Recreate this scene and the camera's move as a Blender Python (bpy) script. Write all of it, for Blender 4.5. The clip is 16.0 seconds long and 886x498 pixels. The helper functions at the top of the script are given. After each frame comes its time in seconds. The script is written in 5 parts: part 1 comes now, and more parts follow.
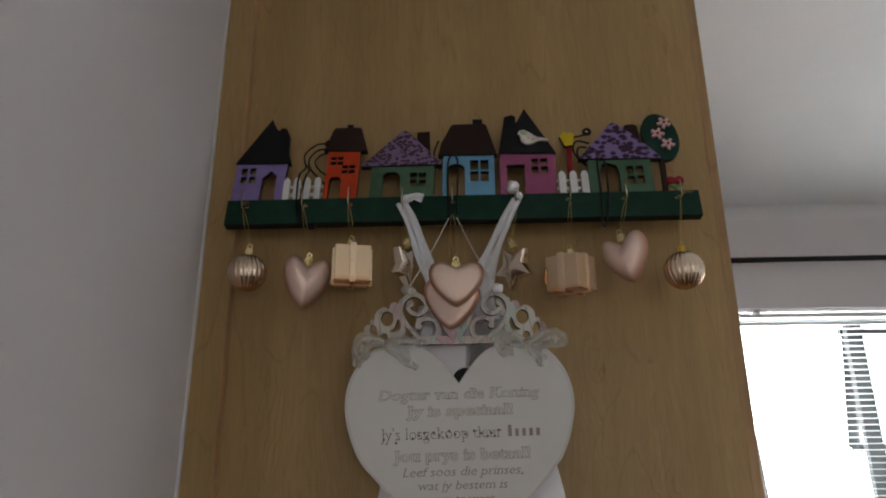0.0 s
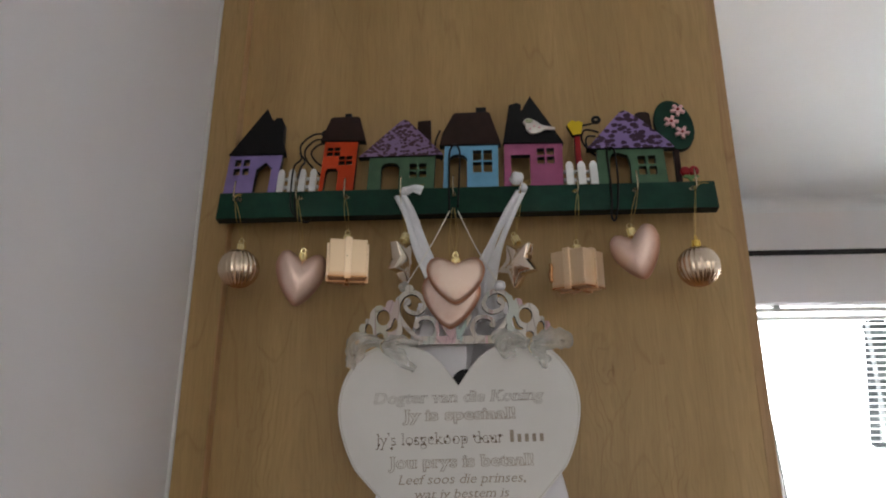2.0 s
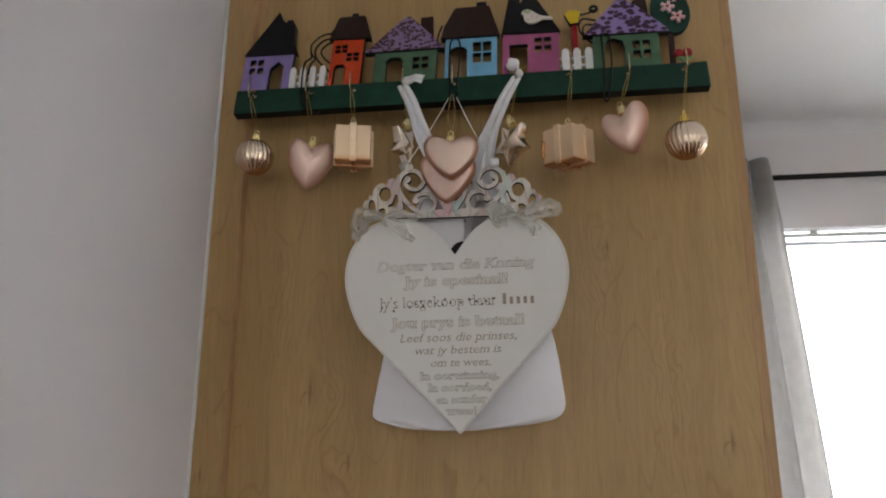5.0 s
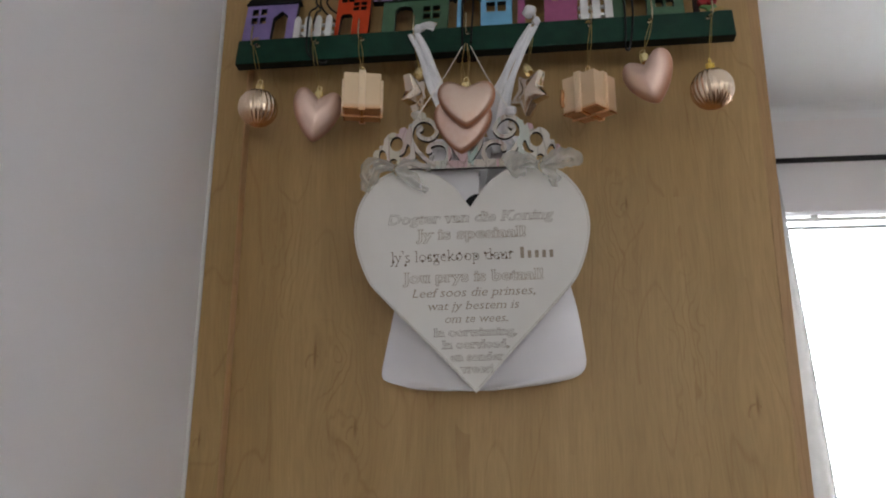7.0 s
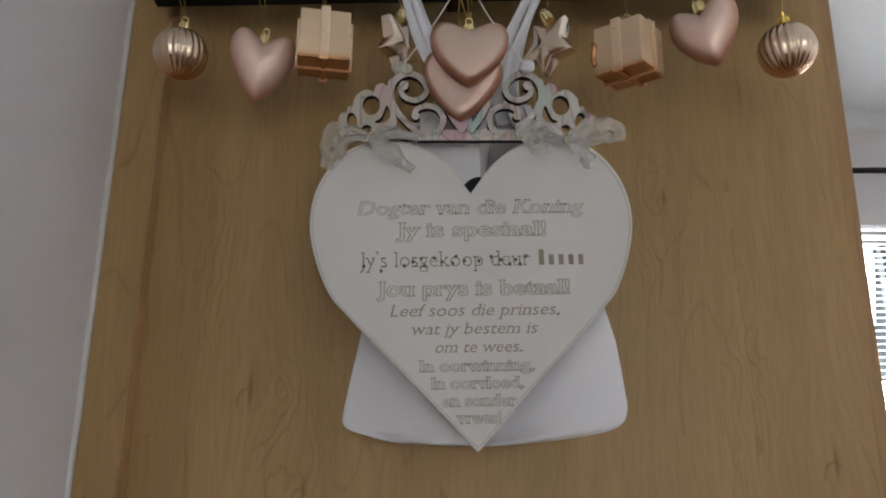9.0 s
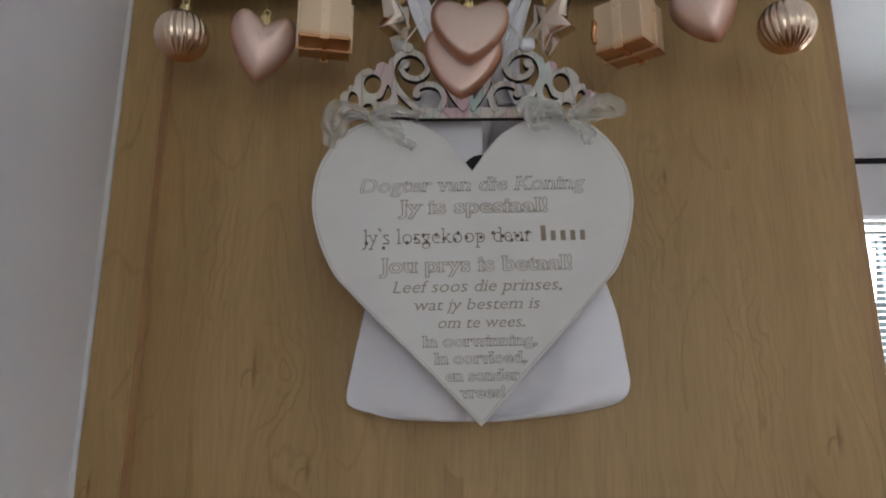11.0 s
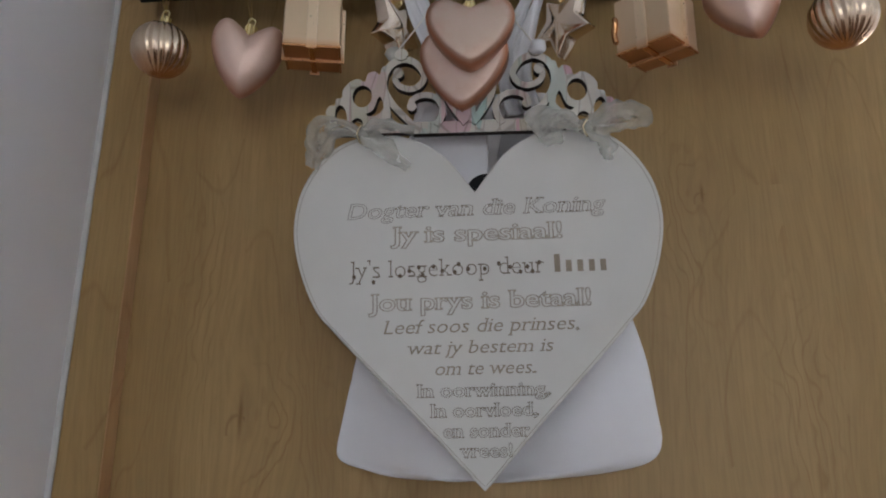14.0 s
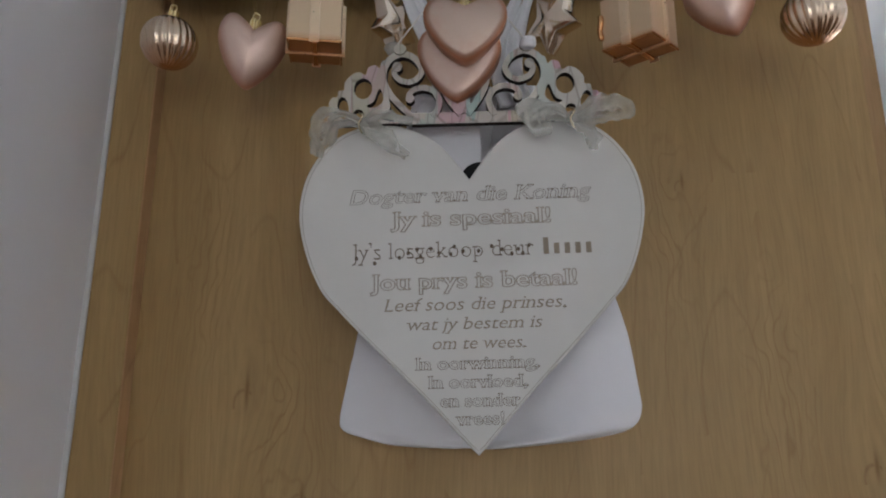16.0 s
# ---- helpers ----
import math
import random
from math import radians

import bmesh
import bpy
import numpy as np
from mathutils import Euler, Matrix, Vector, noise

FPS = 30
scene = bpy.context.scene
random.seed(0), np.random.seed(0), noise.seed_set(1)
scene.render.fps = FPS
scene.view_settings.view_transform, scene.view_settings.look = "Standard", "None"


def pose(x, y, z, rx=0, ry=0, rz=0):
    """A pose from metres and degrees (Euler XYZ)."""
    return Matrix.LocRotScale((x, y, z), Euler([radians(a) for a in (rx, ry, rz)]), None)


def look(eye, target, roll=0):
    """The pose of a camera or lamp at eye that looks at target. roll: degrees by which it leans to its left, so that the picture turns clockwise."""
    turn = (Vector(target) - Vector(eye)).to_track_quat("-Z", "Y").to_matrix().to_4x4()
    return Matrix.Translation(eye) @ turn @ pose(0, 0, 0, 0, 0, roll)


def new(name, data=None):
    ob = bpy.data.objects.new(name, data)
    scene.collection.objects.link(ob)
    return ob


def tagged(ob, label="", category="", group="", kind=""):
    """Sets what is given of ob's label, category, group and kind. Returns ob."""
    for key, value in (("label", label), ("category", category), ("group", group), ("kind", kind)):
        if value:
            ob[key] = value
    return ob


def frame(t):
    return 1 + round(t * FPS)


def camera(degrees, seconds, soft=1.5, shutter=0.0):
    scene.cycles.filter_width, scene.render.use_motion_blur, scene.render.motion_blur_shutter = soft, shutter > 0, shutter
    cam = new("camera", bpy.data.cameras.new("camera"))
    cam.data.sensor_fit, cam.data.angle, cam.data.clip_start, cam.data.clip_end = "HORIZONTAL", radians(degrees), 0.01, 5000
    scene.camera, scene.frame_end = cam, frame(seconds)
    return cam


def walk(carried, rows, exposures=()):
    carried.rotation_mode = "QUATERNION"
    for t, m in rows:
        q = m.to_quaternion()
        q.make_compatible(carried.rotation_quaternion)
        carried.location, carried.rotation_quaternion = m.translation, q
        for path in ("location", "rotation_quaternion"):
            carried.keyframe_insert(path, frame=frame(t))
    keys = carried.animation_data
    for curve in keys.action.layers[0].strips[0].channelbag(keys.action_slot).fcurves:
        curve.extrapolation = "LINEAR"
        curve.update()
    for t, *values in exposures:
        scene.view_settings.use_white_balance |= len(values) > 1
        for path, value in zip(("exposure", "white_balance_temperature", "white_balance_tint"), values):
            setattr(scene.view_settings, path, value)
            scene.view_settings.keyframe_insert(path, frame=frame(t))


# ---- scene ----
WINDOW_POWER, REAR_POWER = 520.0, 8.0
EXPOSURES = [(0, -0.15, 6650, 10), (0.5, 0.0, 6650, 10), (1, 0.16, 6650, 10), (1.5, 0.33, 6650, 10), (2.5, 0.48, 6650, 10), (3.2, 0.53, 6650, 10), (5.5, 0.52, 6570, 10),
             (7.5, 0.51, 6450, 10), (9, 0.46, 6380, 9), (11.3, 0.45, 6150, 9), (12.5, 0.46, 6060, 9), (16, 0.39, 6110, 9)]
cam = camera(65.2, 16.0, soft=2.0)
PATH = [
    (0, (0.024, 0.035, 1.571), (-0.057, 1.934, 2.194), -0.4),
    (0.5, (0.036, 0.047, 1.586), (-0.052, 1.941, 2.223), -0.6),
    (1, (0.019, 0.074, 1.583), (-0.065, 1.974, 2.199), 1.2),
    (1.5, (0.015, 0.088, 1.588), (-0.086, 2.001, 2.164), 0.1),
    (2, (0.04, 0.072, 1.586), (-0.088, 1.975, 2.187), -0.0),
    (2.5, (0.078, 0.068, 1.552), (-0.107, 1.982, 2.104), 0.8),
    (3, (0.104, 0.042, 1.527), (-0.153, 1.972, 1.987), -0.6),
    (3.2, (0.112, 0.024, 1.524), (-0.152, 1.943, 2.02), -0.3),
    (5.5, (0.09, 0.06, 1.488), (-0.173, 1.986, 1.959), 0.2),
    (6, (0.088, 0.064, 1.486), (-0.171, 1.99, 1.959), 0.3),
    (6.5, (0.085, 0.074, 1.482), (-0.174, 1.995, 1.975), 0.0),
    (7, (0.065, 0.094, 1.459), (-0.176, 2.025, 1.92), 0.2),
    (7.5, (0.055, 0.129, 1.463), (-0.165, 2.064, 1.92), -0.2),
    (8, (0.041, 0.178, 1.471), (-0.141, 2.118, 1.923), -0.4),
    (8.5, (0.012, 0.223, 1.487), (-0.099, 2.164, 1.954), 0.8),
    (9, (0.009, 0.276, 1.498), (-0.073, 2.215, 1.981), 0.5),
    (9.2, (0.004, 0.292, 1.488), (-0.056, 2.233, 1.966), 1.2),
    (11.3, (0.01, 0.27, 1.479), (-0.075, 2.21, 1.959), -0.0),
    (11.5, (0.012, 0.255, 1.475), (-0.074, 2.195, 1.953), 0.2),
    (12, (0.005, 0.205, 1.473), (-0.062, 2.132, 2.003), -0.9),
    (12.5, (0.001, 0.163, 1.459), (-0.107, 2.094, 1.966), -0.9),
    (13, (0.013, 0.184, 1.46), (-0.113, 2.115, 1.966), -0.6),
    (13.5, (0.02, 0.29, 1.478), (-0.157, 2.218, 1.979), 0.0),
    (14, (0.034, 0.34, 1.51), (-0.174, 2.261, 2.027), 0.3),
    (14.5, (0.032, 0.345, 1.518), (-0.166, 2.267, 2.034), 1.4),
    (15, (0.03, 0.352, 1.507), (-0.157, 2.29, 1.966), 1.3),
    (15.5, (0.025, 0.343, 1.488), (-0.155, 2.285, 1.931), 1.7),
    (16, (0.032, 0.31, 1.499), (-0.145, 2.243, 1.982), 0.1),
]
walk(cam, [(t, look(eye, target, roll)) for t, eye, target, roll in PATH], exposures=EXPOSURES)

# ---------------------------------------------------------------- light
world = bpy.data.worlds.new("sky")
world.use_nodes = True
scene.world = world
wn = world.node_tree.nodes
sky = wn.new("ShaderNodeTexSky")
sky.sky_type, sky.sun_disc = "NISHITA", False
sky.sun_elevation, sky.sun_rotation = radians(50), radians(200)
world.node_tree.links.new(sky.outputs[0], wn["Background"].inputs[0])
wn["Background"].inputs[1].default_value = 0.1


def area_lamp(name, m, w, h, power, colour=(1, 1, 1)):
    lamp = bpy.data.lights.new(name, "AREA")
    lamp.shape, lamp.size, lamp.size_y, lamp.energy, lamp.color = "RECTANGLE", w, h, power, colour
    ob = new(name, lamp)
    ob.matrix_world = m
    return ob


# daylight that comes in through the window and, behind the camera, an added fill lamp
area_lamp("window_daylight", look((1.9, 3.3, 1.9), (1.9, 0, 1.75)), 4.6, 3.2, WINDOW_POWER, (0.93, 0.97, 1.0))
area_lamp("rear_fill_lamp", look((0.7, -2.75, 1.6), (0.7, 0, 1.6)), 1.5, 1.1, REAR_POWER, (0.96, 0.98, 1.0))


# ---------------------------------------------------------------- materials
class Nodes:
    """Short hand for a node tree."""

    def __init__(self, name):
        self.mat = bpy.data.materials.new(name)
        self.mat.use_nodes = True
        self.tree = self.mat.node_tree
        self.bsdf = self.tree.nodes["Principled BSDF"]

    def add(self, kind, **values):
        node = self.tree.nodes.new("ShaderNode" + kind)
        for key, value in values.items():
            socket = node.inputs[key.replace("_", " ")] if key.replace("_", " ") in node.inputs else None
            if socket is not None:
                socket.default_value = value
        return node

    def link(self, a, b):
        self.tree.links.new(a, b)

    def coords(self, scale=(1, 1, 1)):
        tc = self.add("TexCoord")
        mp = self.add("Mapping", Scale=scale)
        self.link(tc.outputs["Object"], mp.inputs["Vector"])
        return mp.outputs[0]

    def noise(self, vector, scale, detail=4.0, rough=0.55):
        n = self.add("TexNoise", Scale=scale, Detail=detail, Roughness=rough)
        self.link(vector, n.inputs["Vector"])
        return n.outputs["Fac"]

    def ramp(self, fac, stops):
        r = self.add("ValToRGB")
        r.color_ramp.elements[0].position, r.color_ramp.elements[0].color = stops[0][0], (*stops[0][1], 1)
        r.color_ramp.elements[1].position, r.color_ramp.elements[1].color = stops[-1][0], (*stops[-1][1], 1)
        for p, c in stops[1:-1]:
            e = r.color_ramp.elements.new(p)
            e.color = (*c, 1)
        self.link(fac, r.inputs[0])
        return r.outputs[0]

    def math(self, op, a, b=None, c=None):
        n = self.add("Math")
        n.operation = op
        for i, v in enumerate((a, b, c)):
            if v is None:
                continue
            if isinstance(v, (int, float)):
                n.inputs[i].default_value = v
            else:
                self.link(v, n.inputs[i])
        return n.outputs[0]

    def mix(self, fac, a, b, blend="MIX"):
        n = self.add("Mix")
        n.data_type, n.blend_type = "RGBA", blend
        for i, v in ((0, fac), (6, a), (7, b)):
            if isinstance(v, (int, float)):
                n.inputs[i].default_value = v
            elif isinstance(v, tuple):
                n.inputs[i].default_value = (*v, 1)
            else:
                self.link(v, n.inputs[i])
        return n.outputs[2]

    def bump(self, height, strength, distance):
        b = self.add("Bump", Strength=strength, Distance=distance)
        self.link(height, b.inputs["Height"])
        self.link(b.outputs[0], self.bsdf.inputs["Normal"])

    def set(self, **values):
        for key, value in values.items():
            self.bsdf.inputs[key.replace("_", " ")].default_value = value
        return self


def surface(name, colour, rough=0.5, metal=0.0, vary=0.12, scale=60.0, bump=0.15, depth=0.0004, fine=400.0, **more):
    """A painted, metal or fabric surface with variation at two scales."""
    m = Nodes(name)
    v = m.coords()
    big, small = m.noise(v, scale), m.noise(v, fine, 2.0)
    dark = tuple(c * (1 - vary) for c in colour)
    light = tuple(min(1.0, c * (1 + vary)) for c in colour)
    col = m.ramp(big, [(0.3, dark), (0.7, light)])
    col = m.mix(m.math("MULTIPLY", small, vary), col, tuple(c * 0.75 for c in colour))
    m.link(col, m.bsdf.inputs["Base Color"])
    m.link(m.math("MULTIPLY_ADD", small, 0.16, rough - 0.08), m.bsdf.inputs["Roughness"])
    m.set(Metallic=metal, Specular_IOR_Level=0.5 if metal else 0.22, **more)
    if bump:
        m.bump(m.math("ADD", m.math("MULTIPLY", small, 0.6), big), bump, depth)
    return m.mat


def wood_laminate(name, base, knots=(), rough=0.42, red=0.0, figures=()):
    """Maple laminate with upright grain that flows round its knots."""
    m = Nodes(name)
    tc = m.add("TexCoord")
    sep = m.add("SeparateXYZ")
    m.link(tc.outputs["Object"], sep.inputs[0])
    x, z = m.math("ADD", sep.outputs[0], m.math("MULTIPLY", sep.outputs[1], 0.8)), sep.outputs[2]
    # slow sideways drift of the grain along its height
    comb = m.add("CombineXYZ")
    m.link(x, comb.inputs[0]), m.link(m.math("MULTIPLY", z, 0.22), comb.inputs[2])
    drift = m.noise(comb.outputs[0], 7.0, 3.0)
    shift, dark = m.math("MULTIPLY", drift, 0.05), None
    for kx, kz, size, tall in knots:
        dx = m.math("SUBTRACT", sep.outputs[0], kx)
        dz = m.math("MULTIPLY", m.math("SUBTRACT", z, kz), 1.0 / tall)
        r2 = m.math("ADD", m.math("MULTIPLY", dx, dx), m.math("MULTIPLY", dz, dz))
        near = m.math("EXPONENT", m.math("MULTIPLY", r2, -1.0 / (size * 3.2) ** 2))
        # the grain bends aside on both hands of the knot
        side = m.math("MULTIPLY", m.math("TANH", m.math("MULTIPLY", dx, 0.6 / size)), m.math("MULTIPLY", near, -size * 1.5))
        shift = m.math("ADD", shift, side)
        # a thin upright check with a bowed line that falls away to one hand
        sx, sz = m.math("MULTIPLY", dx, 1.0 / (size * 0.13)), m.math("MULTIPLY", dz, 1.0 / (size * 0.42))
        core = m.math("EXPONENT", m.math("MULTIPLY", m.math("ADD", m.math("MULTIPLY", sx, sx), m.math("MULTIPLY", sz, sz)), -1.0))
        az = m.math("MULTIPLY_ADD", m.math("SUBTRACT", z, kz), 1.0 / 1.5, size * 0.62)
        ax = m.math("ADD", dx, m.math("MULTIPLY", az, 0.25))
        rr = m.math("SQRT", m.math("ADD", m.math("MULTIPLY", ax, ax), m.math("MULTIPLY", az, az)))
        ro = m.math("MULTIPLY", m.math("SUBTRACT", rr, size * 0.66), 1.0 / (size * 0.075))
        arc = m.math("EXPONENT", m.math("MULTIPLY", m.math("MULTIPLY", ro, ro), -1.0))
        arc = m.math("MULTIPLY", arc, m.math("MULTIPLY", m.math("GREATER_THAN", az, 0.0), m.math("LESS_THAN", dx, size * 0.25)))
        core = m.math("MAXIMUM", core, m.math("MULTIPLY", arc, m.math("MULTIPLY", drift, 1.15)))
        dark = core if dark is None else m.math("MAXIMUM", dark, core)
    gx = m.math("ADD", x, shift)
    g = m.add("CombineXYZ")
    m.link(gx, g.inputs[0]), m.link(m.math("MULTIPLY", z, 0.035), g.inputs[2])
    broad = m.noise(g.outputs[0], 16.0, 3.0, 0.5)
    g2 = m.add("CombineXYZ")
    m.link(gx, g2.inputs[0]), m.link(m.math("MULTIPLY", z, 0.06), g2.inputs[2])
    lines = m.noise(g2.outputs[0], 170.0, 5.0, 0.7)
    g3 = m.add("CombineXYZ")
    m.link(gx, g3.inputs[0]), m.link(m.math("MULTIPLY", z, 0.045), g3.inputs[2])
    pore = m.noise(g3.outputs[0], 520.0, 2.0, 0.6)
    streak = m.math("MINIMUM", m.math("MAXIMUM", m.math("MULTIPLY", m.math("SUBTRACT", lines, 0.36), 3.4), 0.0), 1.0)
    fleck = m.math("MINIMUM", m.math("MAXIMUM", m.math("MULTIPLY", m.math("SUBTRACT", pore, 0.42), 4.0), 0.0), 1.0)
    # sparse thin dark cathedral lines
    g4 = m.add("CombineXYZ")
    wiggle = m.add("CombineXYZ")
    m.link(x, wiggle.inputs[0]), m.link(m.math("MULTIPLY", z, 0.5), wiggle.inputs[2])
    m.link(m.math("MULTIPLY_ADD", m.noise(wiggle.outputs[0], 38.0, 3.0), 0.010, gx), g4.inputs[0])
    m.link(m.math("MULTIPLY", z, 0.20), g4.inputs[2])
    contour = m.math("FRACT", m.math("MULTIPLY", m.noise(g4.outputs[0], 7.0, 2.5, 0.45), 13.0))
    thin = m.math("SUBTRACT", 1.0, m.math("MINIMUM", m.math("MULTIPLY", m.math("ABSOLUTE", m.math("SUBTRACT", contour, 0.5)), 21.0), 1.0))
    gate = m.math("GREATER_THAN", m.noise(tc.outputs["Object"], 9.0, 2.0), 0.45)
    gate = m.math("MULTIPLY", gate, m.math("MULTIPLY", m.noise(tc.outputs["Object"], 24.0, 2.0), 0.8))
    lo = tuple(c * k for c, k in zip(base, (0.90, 0.885, 0.86)))
    hi = tuple(c * k for c, k in zip(base, (1.12, 1.14, 1.19)))
    col = m.ramp(broad, [(0.32, lo), (0.5, base), (0.68, hi)])
    col = m.mix(m.math("MULTIPLY", streak, 0.27), col, tuple(c * k for c, k in zip(base, (0.62, 0.56, 0.48))))
    col = m.mix(m.math("MULTIPLY", fleck, 0.28), col, tuple(c * 0.55 for c in base))
    col = m.mix(m.math("MULTIPLY", thin, m.math("MULTIPLY", gate, 0.72)), col, tuple(c * k for c, k in zip(base, (0.56, 0.43, 0.32))))
    for fx, fz, rx, rz in figures:
        # close, wavy growth lines in one stretch of the board
        bend = m.add("CombineXYZ")
        m.link(m.math("MULTIPLY", x, 2.0), bend.inputs[0]), m.link(z, bend.inputs[2])
        line = m.math("FRACT", m.math("MULTIPLY", m.math("MULTIPLY_ADD", m.noise(bend.outputs[0], 11.0, 2.5), 0.085, gx), 125.0))
        line = m.math("SUBTRACT", 1.0, m.math("MINIMUM", m.math("MULTIPLY", m.math("ABSOLUTE", m.math("SUBTRACT", line, 0.5)), 5.5), 1.0))
        ux, uz = m.math("MULTIPLY", m.math("SUBTRACT", sep.outputs[0], fx), 1.0 / rx), m.math("MULTIPLY", m.math("SUBTRACT", z, fz), 1.0 / rz)
        here = m.math("EXPONENT", m.math("MULTIPLY", m.math("ADD", m.math("MULTIPLY", ux, ux), m.math("MULTIPLY", uz, uz)), -1.0))
        fade = m.math("MULTIPLY", here, m.math("MULTIPLY", m.noise(tc.outputs["Object"], 30.0, 2.0), 0.95))
        col = m.mix(m.math("MULTIPLY", line, fade), col, tuple(c * k for c, k in zip(base, (0.60, 0.50, 0.40))))
    if dark is not None:
        ring = m.math("ADD", 0.45, m.math("MULTIPLY", lines, 0.6))
        col = m.mix(m.math("MULTIPLY", dark, ring), col, tuple(c * k for c, k in zip(base, (0.42, 0.31, 0.22))))
    if red:
        col = m.mix(red, col, (0.30, 0.12, 0.045))
    m.link(col, m.bsdf.inputs["Base Color"])
    m.link(m.math("MULTIPLY_ADD", lines, 0.14, rough - 0.07), m.bsdf.inputs["Roughness"])
    m.set(Specular_IOR_Level=0.3)
    m.bump(m.math("ADD", pore, lines), 0.12, 0.0003)
    return m.mat


def plaster(name, colour, grain=190.0, strength=0.22):
    m = Nodes(name)
    v = m.coords()
    big, mid, fine = m.noise(v, 2.2, 3.0), m.noise(v, 26.0, 4.0), m.noise(v, grain, 4.0)
    col = m.ramp(big, [(0.3, tuple(c * 0.95 for c in colour)), (0.7, colour)])
    col = m.mix(m.math("MULTIPLY", mid, 0.10), col, tuple(c * 0.88 for c in colour))
    m.link(col, m.bsdf.inputs["Base Color"])
    m.set(Roughness=0.75)
    m.bump(m.math("ADD", mid, m.math("MULTIPLY", fine, 0.8)), strength, 0.0008)
    return m.mat


def spotted(name, base, spot, scale=95.0):
    """Paint with dabbed darker spots."""
    m = Nodes(name)
    v = m.coords((1, 1, 1.35))
    vor = m.add("TexVoronoi", Scale=scale, Randomness=0.9)
    m.link(v, vor.inputs["Vector"])
    edge = m.math("ADD", vor.outputs["Distance"], m.math("MULTIPLY", m.math("SUBTRACT", m.noise(v, 320.0), 0.5), 0.45))
    fac = m.ramp(edge, [(0.46, (1, 1, 1)), (0.56, (0, 0, 0))])
    col = m.mix(fac, base, spot)
    m.link(m.mix(m.math("MULTIPLY", m.noise(v, 500.0), 0.3), col, spot), m.bsdf.inputs["Base Color"])
    m.set(Roughness=0.55, Specular_IOR_Level=0.3)
    m.bump(m.noise(v, 260.0), 0.2, 0.0004)
    return m.mat


def patchwork(name):
    """Printed paper in upright pastel strips with thin dark joins."""
    m = Nodes(name)
    v = m.coords((1, 0.0, 0.22))
    vor = m.add("TexVoronoi", Scale=96.0, Randomness=0.8)
    vor.distance = "CHEBYCHEV"
    m.link(v, vor.inputs["Vector"])
    sep = m.add("SeparateColor")
    m.link(vor.outputs["Color"], sep.inputs[0])
    col = m.ramp(sep.outputs[0], [(0.0, (0.54, 0.49, 0.42)), (0.18, (0.53, 0.47, 0.41)), (0.32, (0.54, 0.29, 0.33)), (0.44, (0.55, 0.49, 0.42)),
                                  (0.60, (0.32, 0.46, 0.42)), (0.72, (0.54, 0.48, 0.42)), (0.86, (0.44, 0.42, 0.28)), (1.0, (0.54, 0.35, 0.36))])
    blot = m.noise(m.coords(), 240.0, 3.0)
    col = m.mix(m.math("MULTIPLY", blot, 0.35), col, (0.42, 0.385, 0.35))
    edge = m.add("TexVoronoi", Scale=96.0, Randomness=0.8)
    edge.feature = "DISTANCE_TO_EDGE"
    m.link(v, edge.inputs["Vector"])
    join = m.ramp(edge.outputs["Distance"], [(0.012, (1, 1, 1)), (0.035, (0, 0, 0))])
    m.link(m.mix(m.math("MULTIPLY", join, 0.45), col, (0.15, 0.11, 0.09)), m.bsdf.inputs["Base Color"])
    m.set(Roughness=0.6)
    m.bump(blot, 0.1, 0.0003)
    return m.mat


def reflection_tinted(name, face, reflected, near, far, rough, metal, lift=None, bump=0.05):
    """Satin metal with a darker copper reflection painted round the middle of the depth, or, with lift, round the foot.
    """
    m = Nodes(name)
    tc, sep = m.add("TexCoord"), m.add("SeparateXYZ")
    m.link(tc.outputs["Object"], sep.inputs[0])
    v = m.coords()
    big, small = m.noise(v, 70.0), m.noise(v, 500.0, 2.0)
    off = m.math("ADD", m.math("ABSOLUTE", sep.outputs[1]) if lift is None else m.math("ADD", sep.outputs[2], lift), m.math("MULTIPLY", m.math("SUBTRACT", big, 0.5), 0.0025))
    f = m.math("MINIMUM", m.math("MAXIMUM", m.math("MULTIPLY", m.math("SUBTRACT", off, near), 1.0 / (far - near)), 0.0), 1.0)
    col = m.ramp(f, [(0.0, reflected), (0.55, tuple((p + q) / 2 for p, q in zip(reflected, face))), (1.0, face)])
    col = m.mix(m.math("MULTIPLY", small, 0.08), col, tuple(c * 0.6 for c in face))
    m.link(col, m.bsdf.inputs["Base Color"])
    m.link(m.math("MULTIPLY_ADD", small, 0.14, rough - 0.07), m.bsdf.inputs["Roughness"])
    m.set(Metallic=metal)
    m.bump(m.math("ADD", m.math("MULTIPLY", small, 0.3), big), bump, 0.0004)
    return m.mat


def sheer(name):
    m = Nodes(name)
    v = m.coords()
    weave = m.noise(v, 900.0, 2.0)
    mottle = m.noise(v, 55.0, 3.0)
    m.set(Base_Color=(0.66, 0.635, 0.575, 1), Roughness=0.85, Specular_IOR_Level=0.1)
    m.bsdf.inputs["Sheen Weight"].default_value = 0.4
    m.link(m.math("ADD", 0.13, m.math("MULTIPLY", m.math("ADD", m.math("MULTIPLY", weave, 0.3), m.math("MULTIPLY", mottle, 1.7)), 0.28)), m.bsdf.inputs["Alpha"])
    return m.mat


